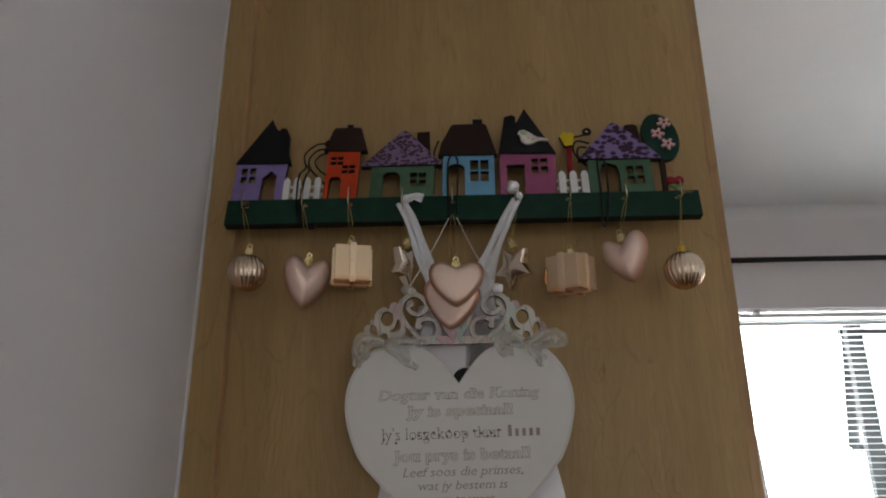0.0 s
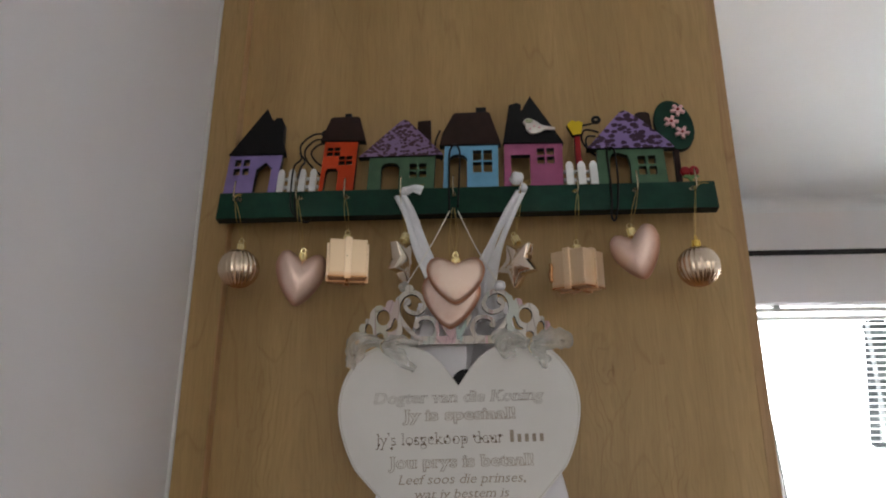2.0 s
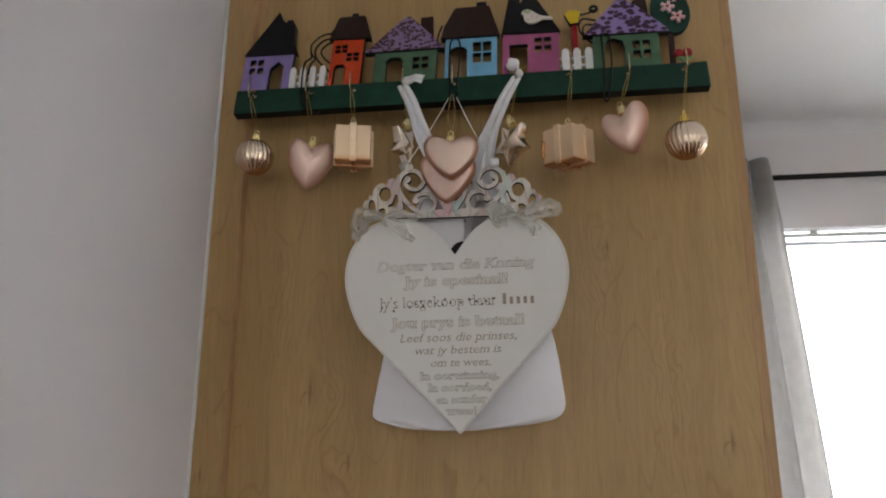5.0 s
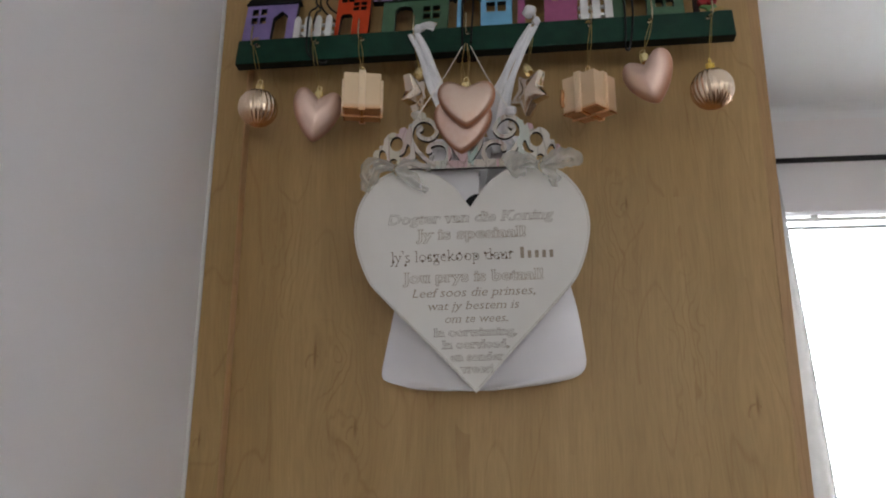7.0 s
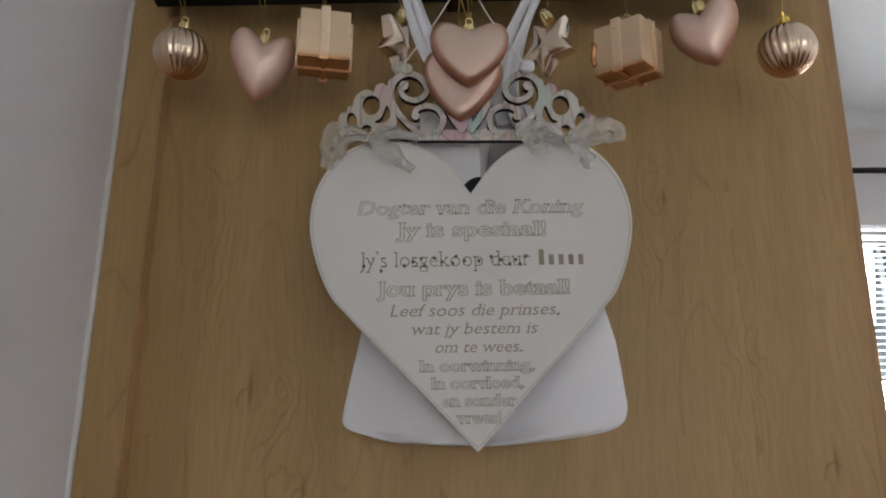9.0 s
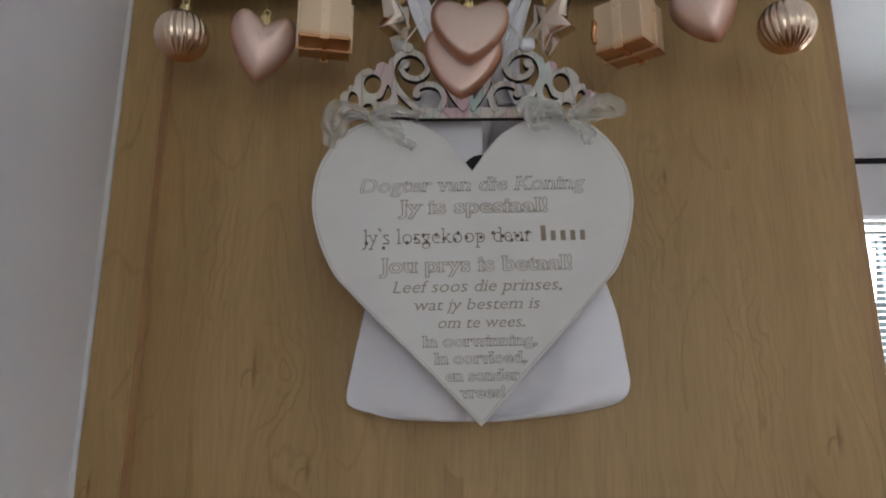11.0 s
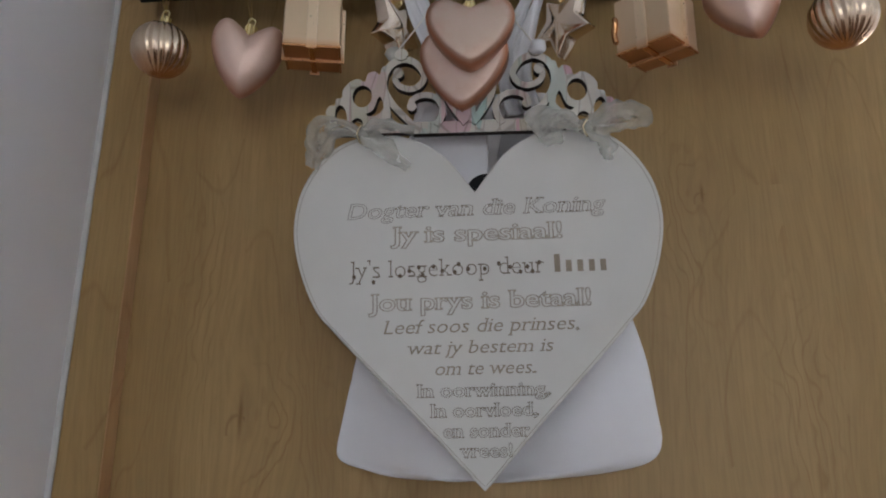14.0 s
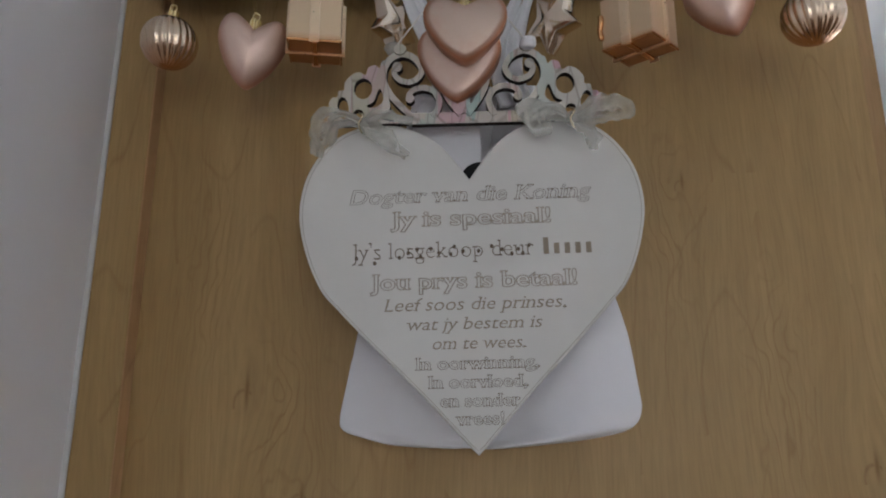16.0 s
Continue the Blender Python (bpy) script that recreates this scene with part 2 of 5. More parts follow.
KNOTS = ((-0.176, 1.522, 0.015, 2.4), (-0.127, 1.443, 0.014, 1.5), (-0.298, 1.430, 0.010, 2.4), (0.297, 1.468, 0.014, 1.8),
         (0.177, 1.689, 0.009, 1.8), (-0.118, 1.62, 0.007, 2.5))
MAPLE = (0.427, 0.273, 0.113)
FIGURES = ((-0.140, 1.475, 0.034, 0.10), (0.165, 1.660, 0.024, 0.09), (0.235, 1.520, 0.022, 0.10), (-0.215, 1.640, 0.020, 0.10))
M_PANEL = wood_laminate("maple_laminate", MAPLE, KNOTS, figures=FIGURES)
M_STRIP = wood_laminate("maple_laminate_strip", tuple(c * 0.97 for c in MAPLE), ((-0.298, 1.430, 0.009, 2.4),))
M_EDGE = wood_laminate("maple_edge_band", (0.42, 0.262, 0.120), red=0.12)
M_REDEDGE = wood_laminate("reddish_edge_band", (0.60, 0.37, 0.18), red=0.16)
M_WALL = plaster("white_wall_plaster", (0.80, 0.780, 0.792))
M_CEIL = plaster("white_ceiling_board", (0.80, 0.81, 0.83), 120.0, 0.12)
M_FLOOR = wood_laminate("floor_laminate", (0.16, 0.10, 0.06))
M_CAULK = surface("white_sealant", (0.66, 0.645, 0.63), 0.45, vary=0.05)
M_GREEN = surface("dark_green_paint", (0.0058, 0.037, 0.022), 0.42, vary=0.2, bump=0.25)
M_BLACKEDGE = surface("dark_painted_edge", (0.004, 0.007, 0.006), 0.5)
M_CHARCOAL = surface("charcoal_paint", (0.0064, 0.006, 0.0068), 0.55, vary=0.2)
M_LILAC = surface("lilac_paint", (0.225, 0.168, 0.37), 0.55, vary=0.12)
M_ORANGE = surface("orange_red_paint", (0.465, 0.045, 0.009), 0.5, vary=0.12)
M_BROWN = surface("dark_brown_paint", (0.025, 0.011, 0.008), 0.55, vary=0.2)
M_MOSS = surface("moss_green_paint", (0.06375, 0.1275, 0.07125), 0.55, vary=0.12)
M_ROSEFRONT = reflection_tinted("beige_rose_gold", (0.53, 0.40, 0.325), (0.46, 0.20, 0.105), 0.0058, 0.0088, 0.38, 0.6)
M_BLUE = surface("light_blue_paint", (0.152, 0.36, 0.528), 0.5, vary=0.08)
M_PINK = surface("magenta_pink_paint", (0.31, 0.082, 0.168), 0.5, vary=0.10)
M_SPOT = spotted("lilac_spotted_paint", (0.25, 0.165, 0.31), (0.062, 0.026, 0.036), 190.0)
M_SPOT2 = spotted("lilac_dabbed_paint", (0.27, 0.18, 0.42), (0.040, 0.014, 0.034), 112.0)
M_WHITE = surface("white_paint", (0.68, 0.6715, 0.646), 0.5, vary=0.06)
M_RED = surface("red_paint", (0.231, 0.0105, 0.0126), 0.45, vary=0.1)
M_YELLOW = surface("yellow_paint", (0.592, 0.416, 0.016), 0.5, vary=0.1)
M_LEAF = surface("leaf_green_paint", (0.128, 0.24, 0.08), 0.5, vary=0.1)
M_PETAL = surface("pale_pink_paint", (0.663, 0.391, 0.391), 0.5, vary=0.1)
M_BIRD = surface("cream_bird_paint", (0.646, 0.595, 0.527), 0.6, vary=0.1)
M_OLIVE = surface("olive_wash_paint", (0.42, 0.46, 0.28), 0.6, vary=0.15)
M_GOLD = surface("bright_gold_foil", (0.82, 0.58, 0.14), 0.2, 1.0, vary=0.1, bump=0.08)
M_CAP = surface("pale_gold_foil", (0.86, 0.72, 0.38), 0.22, 1.0, vary=0.1, bump=0.08)
M_STEELHOOK = surface("pale_brass_hook", (0.50, 0.42, 0.28), 0.25, 1.0, vary=0.1, bump=0.05)
# second colour: brown wood mirrored in the rims and feet, put into the paint
M_ROSE = reflection_tinted("satin_rose_gold", (0.80, 0.585, 0.485), (0.56, 0.26, 0.16), 0.0025, 0.0120, 0.42, 0.52)
M_ROSEFLAT = reflection_tinted("flat_rose_gold", (0.60, 0.44, 0.365), (0.46, 0.195, 0.10), 0.0058, 0.0088, 0.38, 0.6)
M_STAR = surface("mirror_champagne_gold", (0.80, 0.68, 0.55), 0.13, 1.0, vary=0.04, bump=0.02)
M_CHAMP = reflection_tinted("champagne_gold", (0.76, 0.61, 0.46), (0.56, 0.29, 0.135), 0.0, 0.016, 0.24, 0.97, 0.0215, 0.008)
M_GIFTBAND = reflection_tinted("pale_champagne_gold", (0.80, 0.62, 0.42), (0.66, 0.35, 0.17), 0.0, 0.008, 0.30, 0.6, 0.0225, 0.01)
M_CHAMPSATIN = reflection_tinted("satin_champagne_gold", (0.70, 0.52, 0.335), (0.62, 0.32, 0.15), 0.0, 0.007, 0.36, 0.65, 0.0215, 0.01)
M_COPPERDARK = surface("dark_copper", (0.50, 0.24, 0.10), 0.38, 0.8, vary=0.06, bump=0.0)
M_COPPER = surface("copper_gold", (0.60, 0.31, 0.14), 0.22, 1.0, vary=0.06, bump=0.03)
M_THREAD = surface("gold_thread", (0.46, 0.30, 0.08), 0.4, 0.6, vary=0.2)
M_STRING = surface("white_string", (0.74, 0.70, 0.64), 0.8, vary=0.1)
M_CORD = surface("black_cord_rubber", (0.0084, 0.0078, 0.0078), 0.5, vary=0.2)
M_CLOTH = surface("white_satin_fabric", (0.79, 0.765, 0.775), 0.5, vary=0.03, scale=20.0, bump=0.3, depth=0.0006, fine=900.0)
M_SHADECLOTH = surface("shaded_cloth_grey", (0.40, 0.38, 0.38), 0.7, vary=0.06, scale=20.0, bump=0.3, depth=0.0006, fine=900.0)
M_RIBBON = surface("white_ribbon", (0.70, 0.69, 0.70), 0.55, vary=0.04, scale=90.0, bump=0.3, depth=0.0005, fine=1200.0)
M_SIGN = surface("cream_painted_board", (0.665, 0.635, 0.59), 0.5, vary=0.03, scale=14.0, bump=0.15, depth=0.0003, fine=500.0)
M_SIGNEDGE = surface("cream_board_edge", (0.62, 0.54, 0.46), 0.6, vary=0.1)
M_BURN = surface("engraved_tan", (0.31, 0.25, 0.185), 0.8, vary=0.15, bump=0)
M_BURNLINE = surface("engraved_line_brown", (0.21, 0.165, 0.12), 0.8, vary=0.2, bump=0)
M_BURNDARK = surface("engraved_brown", (0.15, 0.108, 0.075), 0.8, vary=0.2, bump=0)
M_BURNPALE = surface("engraved_pale_tan", (0.42, 0.36, 0.29), 0.8, vary=0.15, bump=0)
M_LASER = surface("laser_cut_edge", (0.022, 0.013, 0.009), 0.8, vary=0.2)
M_CROWN = patchwork("pastel_patch_paper")
M_SHEER = sheer("sheer_organza")
M_CURTAIN = surface("grey_curtain_fabric", (0.43, 0.42, 0.41), 0.85, vary=0.06, scale=30.0, bump=0.4, depth=0.001, fine=700.0)
M_BLACKMETAL = surface("black_metal", (0.012, 0.012, 0.013), 0.4, 0.3)
M_FRAME = surface("white_window_frame", (0.62, 0.63, 0.62), 0.45, vary=0.05)
M_DARKFRAME = surface("grey_steel_sash", (0.072, 0.080, 0.084), 0.5, vary=0.1)
M_SLAT = surface("white_blind_slat", (0.74, 0.75, 0.74), 0.45, vary=0.04)
glass = Nodes("window_glass")
glass.set(Base_Color=(1, 1, 1, 1), Roughness=0.02, IOR=1.1, Transmission_Weight=1.0)
M_GLASS = glass.mat


# ---------------------------------------------------------------- mesh helpers
def part(name, mesh, material, parent=None, label="", smooth=False):
    """Links a mesh or bmesh as one object."""
    if isinstance(mesh, bmesh.types.BMesh):
        bm, mesh = mesh, bpy.data.meshes.new(name)
        bm.normal_update()
        bm.to_mesh(mesh)
        bm.free()
    for mat in material if isinstance(material, (list, tuple)) else [material]:
        mesh.materials.append(mat)
    if smooth:
        mesh.polygons.foreach_set("use_smooth", [True] * len(mesh.polygons))
    ob = new(name, mesh)
    if parent is not None:
        ob.parent = parent
    return tagged(ob, label)


def thing(name, m=None, label="", category="", group="", kind=""):
    ob = new(name)
    ob.empty_display_size = 0.02
    if m is not None:
        ob.matrix_world = m
    return tagged(ob, label, category, group, kind)


def box(x0, y0, z0, x1, y1, z1, bevel=0.0, bm=None):
    bm = bm or bmesh.new()
    made = bmesh.ops.create_cube(bm, size=1.0)["verts"]
    bmesh.ops.scale(bm, vec=(x1 - x0, y1 - y0, z1 - z0), verts=made)
    bmesh.ops.translate(bm, vec=((x0 + x1) / 2, (y0 + y1) / 2, (z0 + z1) / 2), verts=made)
    if bevel:
        edges = list({e for v in made for e in v.link_edges})
        bmesh.ops.bevel(bm, geom=edges, offset=bevel, segments=2, profile=0.6, affect="EDGES")
    return bm


def tube(points, radius, seg=8, bm=None, closed=False, flat=1.0, side=None):
    """A round or flattened tube along points; radius may be a list."""
    bm = bm or bmesh.new()
    pts = [Vector(p) for p in points]
    n = len(pts)
    rad = radius if isinstance(radius, (list, tuple)) else [radius] * n
    rings, ref = [], None
    for i, p in enumerate(pts):
        a = pts[(i - 1) % n] if closed or i else p
        b = pts[(i + 1) % n] if closed or i < n - 1 else p
        t = (b - a).normalized()
        if side is not None:
            u = (Vector(side) - t * Vector(side).dot(t)).normalized()
        else:
            ref = ref if ref is not None else (Vector((0, 0, 1)) if abs(t.z) < 0.8 else Vector((1, 0, 0)))
            u = (ref - t * ref.dot(t)).normalized()
            ref = u
        w = t.cross(u)
        rings.append([bm.verts.new(p + rad[i] * (math.cos(k * math.tau / seg) * u + flat * math.sin(k * math.tau / seg) * w)) for k in range(seg)])
    for i in range(n if closed else n - 1):
        r0, r1 = rings[i], rings[(i + 1) % n]
        for k in range(seg):
            bm.faces.new((r0[k], r0[(k + 1) % seg], r1[(k + 1) % seg], r1[k]))
    if not closed:
        bm.faces.new(rings[0][::-1]), bm.faces.new(rings[-1])
    bmesh.ops.recalc_face_normals(bm, faces=bm.faces)
    return bm


def smooth_path(points, steps=6, closed=False):
    """Catmull-Rom through points of any dimension."""
    p = [np.array(q, float) for q in points]
    n, out = len(p), []
    for i in range(n if closed else n - 1):
        a, b, c, d = (p[(i + k) % n] if closed else p[min(max(i + k, 0), n - 1)] for k in (-1, 0, 1, 2))
        for s in range(steps):
            t = s / steps
            out.append(tuple(0.5 * (2 * b + (c - a) * t + (2 * a - 5 * b + 4 * c - d) * t * t + (3 * b - a - 3 * c + d) * t ** 3)))
    if not closed:
        out.append(tuple(p[-1]))
    return out


def shape_mesh(loops, depth, bevel=0.0):
    """Loops of (x, z), the later ones holes, as a plate of that depth behind y = 0; sides carry material 1."""
    cu = bpy.data.curves.new("plate", "CURVE")
    cu.dimensions, cu.fill_mode, cu.extrude, cu.bevel_depth, cu.bevel_resolution = "2D", "BOTH", depth / 2 - bevel, bevel, 1
    cu.offset = -bevel
    for loop in loops:
        sp = cu.splines.new("POLY")
        sp.points.add(len(loop) - 1)
        for q, (x, z) in zip(sp.points, loop):
            q.co = (x, z, 0, 1)
        sp.use_cyclic_u = True
    return flat_mesh(cu, depth)


def flat_mesh(cu, depth):
    ob = new("plate", cu)
    bpy.context.view_layer.update()
    me = bpy.data.meshes.new_from_object(ob.evaluated_get(bpy.context.evaluated_depsgraph_get()))
    bpy.data.objects.remove(ob)
    bpy.data.curves.remove(cu)
    me.materials.clear()
    for v in me.vertices:
        x, z, y = v.co
        v.co = (x, depth / 2 - y, z)
    me.update()
    for f in me.polygons:
        f.material_index = 0 if abs(f.normal.y) > 0.75 else 1
    return me


def plate(name, loops, depth, materials, parent, y=0.0, label="", bevel=0.0004):
    ob = part(name, shape_mesh(loops, depth, bevel), materials, parent, label)
    ob.location.y = y
    return ob


def rect(x0, z0, x1, z1):
    return [(x0, z0), (x1, z0), (x1, z1), (x0, z1)]


def ellipse(cx, cz, rx, rz, n=20, turn=0.0):
    c, s = math.cos(turn), math.sin(turn)
    pts = [(rx * math.cos(k * math.tau / n), rz * math.sin(k * math.tau / n)) for k in range(n)]
    return [(cx + c * a - s * b, cz + s * a + c * b) for a, b in pts]


def arch(x0, z0, x1, z1, n=8):
    r = (x1 - x0) / 2
    return [(x0, z0), (x1, z0)] + [((x0 + x1) / 2 + r * math.cos(k * math.pi / n), z1 - r * 0.75 + r * 0.75 * math.sin(k * math.pi / n)) for k in range(n + 1)]


def panes(x0, z0, x1, z1, bar):
    mx, mz = (x0 + x1) / 2, (z0 + z1) / 2
    h = bar / 2
    return [rect(x0, z0, mx - h, mz - h), rect(mx + h, z0, x1, mz - h), rect(x0, mz + h, mx - h, z1), rect(mx + h, mz + h, x1, z1)]


def mm(points):
    return [(x / 1000, z / 1000) for x, z in points]


# ---------------------------------------------------------------- the room
LEFT, RIGHT, BACK, FRONT, TOP = -0.312, 3.3, -2.45, 2.50, 2.51
part("floor", box(LEFT - 0.2, BACK - 0.2, -0.1, RIGHT + 0.2, FRONT + 0.2, 0.0), M_FLOOR)
tagged(bpy.data.objects["floor"], "brown wood laminate floor of the bedroom", "floor", kind="structure")
tagged(part("ceiling", box(LEFT - 0.2, BACK - 0.2, TOP, RIGHT + 0.2, FRONT + 0.22, TOP + 0.1), M_CEIL), "plain white painted ceiling", "ceiling", kind="structure")
tagged(part("wall_left", box(LEFT - 0.15, BACK, 0, LEFT, FRONT, TOP), M_WALL), "white painted plaster wall beside the wardrobe", "wall", kind="structure")
tagged(part("wall_right", box(RIGHT, BACK, 0, RIGHT + 0.15, FRONT, TOP), M_WALL), "white painted plaster wall", "wall", kind="structure")


def wall_with_window(name, y0, y1, x0, x1, z0, z1):
    bm = box(LEFT - 0.15, y0, 0, x0, y1, TOP)
    box(x1, y0, 0, RIGHT + 0.15, y1, TOP, bm=bm)
    box(x0, y0, 0, x1, y1, z0, bm=bm)
    box(x0, y0, z1, x1, y1, TOP, bm=bm)
    return tagged(part(name, bm, M_WALL), "white painted wall with a wide window", "wall", kind="structure")


WX0, WX1, WZ0, WZ1, LIFT = 0.80, 2.85, 1.00, 2.102, 0.030
wall_with_window("wall_window", FRONT, FRONT + 0.2, WX0, WX1, WZ0 + LIFT, WZ1 + LIFT)
# the back wall's opening is unseen, added to let the rear fill lamp in
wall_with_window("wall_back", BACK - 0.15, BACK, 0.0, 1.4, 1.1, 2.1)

# small cove between ceiling and window wall
bm = bmesh.new()
prof = [(FRONT, TOP), (FRONT, TOP - 0.045)] + [(FRONT - 0.045 * (1 - math.cos(a)), TOP - 0.045 * (1 - math.sin(a))) for a in (0.3, 0.6, 0.9, 1.2, 1.57)]
ends = [[bm.verts.new((x, y, z)) for y, z in prof] for x in (LEFT, RIGHT)]
for k in range(len(prof)):
    j = (k + 1) % len(prof)
    bm.faces.new((ends[0][k], ends[0][j], ends[1][j], ends[1][k]))
bm.faces.new(ends[0]), bm.faces.new(ends[1][::-1])
bmesh.ops.recalc_face_normals(bm, faces=bm.faces)
tagged(part("cornice", bm, M_CEIL), "small white coved cornice under the ceiling", "cornice", kind="structure")

# sealant bead where the wardrobe meets the wall
bead = [(LEFT + 0.0015 + 0.0008 * noise.noise((0, 0, k * 0.9)), 0.8425, 0.02 + k * 0.04) for k in range(61)]
tagged(part("trim_sealant", tube(bead, 0.0024, 8), M_CAULK, smooth=True), "white sealant bead between wall and wardrobe", "trim", kind="structure")

# window: frame, mullions, an opened sash, glass
win = thing("window_1", pose(0, FRONT + 0.12, LIFT), "wide white framed window with an open sash", "window", kind="structure")
for nm, b in (("window_frame", (WX0, 0, WZ0, WX0 + 0.03, 0.03, WZ1)), ("window_frame", (WX1 - 0.03, 0, WZ0, WX1, 0.03, WZ1)),
              ("window_frame", (WX0 + 0.03, 0, WZ0, WX1 - 0.03, 0.03, WZ0 + 0.03)), ("window_frame", (WX0 + 0.03, 0, 2.066, WX1 - 0.03, 0.03, 2.080)),
              ("mullion", (2.10, 0, WZ0 + 0.03, 2.13, 0.03, 2.066))):
    part(nm, box(*b, bevel=0.003), M_FRAME, win)
part("mullion", box(1.400, 0, WZ0 + 0.03, 1.458, 0.03, 2.066, bevel=0.003), M_DARKFRAME, win, "dark grey mullion")
part("window_sill", box(WX0, -0.12, WZ0 - 0.004, WX1, -0.002, WZ0 + 0.016, bevel=0.004), M_FRAME, win)
for a, b in ((WX0 + 0.03, 1.400), (1.458, 2.10), (2.13, WX1 - 0.03)):
    ob = part("pane", box(a, 0.012, WZ0 + 0.03, b, 0.016, 2.066), M_GLASS, win)
    ob.visible_shadow = False
sash = part("sash", box(1.395, 0.035, 2.03, 2.09, 0.065, 2.06, bevel=0.003), M_DARKFRAME, win, "grey opened window sash")
for a, b in (((1.428, 0.05, 2.045), (1.420, 0.13, 1.63)), ((2.07, 0.05, 2.045), (2.07, 0.13, 1.63))):
    part("stile", tube([a, b], 0.024, 4, side=(1, 0, 0)), M_DARKFRAME, sash)
part("stile", tube([(1.41, 0.13, 1.63), (2.08, 0.13, 1.63)], 0.016, 4, side=(0, 0, 1)), M_DARKFRAME, sash)

# venetian blind in the reveal
blind = thing("venetian_blind", pose(0, FRONT + 0.055, LIFT), "white venetian blind with open slats in the window", "blind")
part("headrail", box(WX0 + 0.01, -0.02, 2.077, WX1 - 0.01, 0.02, 2.0905, bevel=0.002), M_SLAT, blind)
for x in (1.056, 1.75, 2.45):
    part("bracket", box(x - 0.011, -0.012, 2.0905, x + 0.011, 0.012, WZ1), M_FRAME, blind)
part("top_slat", box(WX0 + 0.012, -0.012, 2.050, WX1 - 0.012, 0.012, 2.060, bevel=0.001), M_FRAME, blind)
for x in (1.05, 1.75, 2.45):
    part("ladder_cord", tube([(x, -0.0135, 1.02), (x, -0.0135, 2.077)], 0.0008, 5), M_STRING, blind)
slat = bmesh.new()
cross = [(-0.0125, -0.0012), (-0.006, 0.0006), (0.0, 0.0012), (0.006, 0.0006), (0.0125, -0.0012)]
rows_ = [[slat.verts.new((x, y, z + s)) for y, z in cross] for x in (WX0 + 0.012, WX1 - 0.012) for s in (0.0, 0.0005)]
for k in range(4):
    slat.faces.new((rows_[0][k], rows_[0][k + 1], rows_[2][k + 1], rows_[2][k]))
    slat.faces.new((rows_[1][k], rows_[3][k], rows_[3][k + 1], rows_[1][k + 1]))
slat.faces.new((rows_[0][0], rows_[2][0], rows_[3][0], rows_[1][0]))
slat.faces.new((rows_[0][4], rows_[1][4], rows_[3][4], rows_[2][4]))
first = part("slat", slat, M_SLAT, blind, smooth=True)
first.location.z = 2.036
for k in range(1, 47):
    o = first.copy()
    scene.collection.objects.link(o)
    o.location.z = 2.036 - 0.021 * k

cable = part("outside_cable", tube(smooth_path([(1.16, 2.702, 0.93), (1.20, 2.80, 0.99), (1.283, 2.9, 1.125), (1.334, 2.9, 1.181), (1.392, 2.9, 1.227), (1.453, 2.9, 1.262), (1.60, 2.9, 1.315), (1.9, 2.9, 1.36), (2.8, 2.85, 1.40), (2.95, 2.702, 1.41)], 6), 0.0028, 6), M_BLACKMETAL)
cable.location.z = LIFT
tagged(cable, "thin dark cable sagging outside the window", "cable")

# curtain and rod
rod = thing("curtain_rod", pose(0, 2.42, 2.289), "thin black metal curtain rod above the window", "curtain rod")
part("pole", tube([(0.36, 0, 0), (3.1, 0, 0)], 0.0095, 14), M_BLACKMETAL, rod, smooth=True)
for x in (0.42, 3.0):
    part("bracket", tube([(x, 0, 0), (x, 0.08, 0)], 0.006, 8), M_BLACKMETAL, rod)
for x in (0.36, 3.1):
    part("finial", tube([(x - 0.015, 0, 0), (x - 0.007, 0, 0), (x + 0.007, 0, 0), (x + 0.015, 0, 0)], [0.008, 0.016, 0.016, 0.008], 12), M_BLACKMETAL, rod, smooth=True)


def curtain_mesh(x0, x1, z0, z1, folds):
    bm, nx, nz = bmesh.new(), folds * 14, 26
    grid = []
    for k in range(nz + 1):
        h = k / nz
        z = z1 + (z0 - z1) * h ** 1.4
        flare = 0.070 * min(1.5, z1 - z) ** 0.85
        row = []
        for i in range(nx + 1):
            s = i / nx
            x = x0 + (x1 - x0 + flare) * s
            ph = s * folds * math.tau + 0.5 * math.sin(s * 9 + 1)
            deep = 0.023 + 0.005 * math.sin(s * 17) + 0.007 * h
            y = deep * math.sin(ph) + 0.004 * noise.noise((s * 9, h * 3, 0))
            zz = z + (0.007 * math.sin(ph * 0.5 + 0.6) if k == 0 else 0)
            row.append(bm.verts.new((x + 0.006 * math.cos(ph * 1.0 + 1), y, zz)))
        grid.append(row)
    for k in range(nz):
        for i in range(nx):
            bm.faces.new((grid[k][i], grid[k + 1][i], grid[k + 1][i + 1], grid[k][i + 1]))
    bmesh.ops.solidify(bm, geom=bm.faces[:], thickness=0.0022)
    return bm


curt = part("curtain", curtain_mesh(0.570, 0.870, 0.03, 2.339, 5), M_CURTAIN, smooth=True)
curt.location = (0, 2.372, 0)
tagged(curt, "light grey pleated curtain drawn aside on a black rod", "curtain")

# ---------------------------------------------------------------- wardrobe
PX, DX = 0.3300, 0.3420
ward = thing("wardrobe", None, "tall maple laminate wardrobe seen from its plain side", "wardrobe")
part("side_panel", box(LEFT, 0.86, 0.0, PX, 0.876, TOP - 0.01, bevel=0.0006), M_PANEL, ward, "pale maple laminate panel with upright grain and knots")
part("cover_strip", box(LEFT, 0.844, 0.0, -0.2738, 0.8597, TOP - 0.01, bevel=0.0008), [M_STRIP], ward, "maple laminate strip with a reddish edge")
part("edge_band", box(-0.2735, 0.8445, 0.0, -0.2727, 0.8595, TOP - 0.01), M_REDEDGE, ward, "reddish brown edge band")
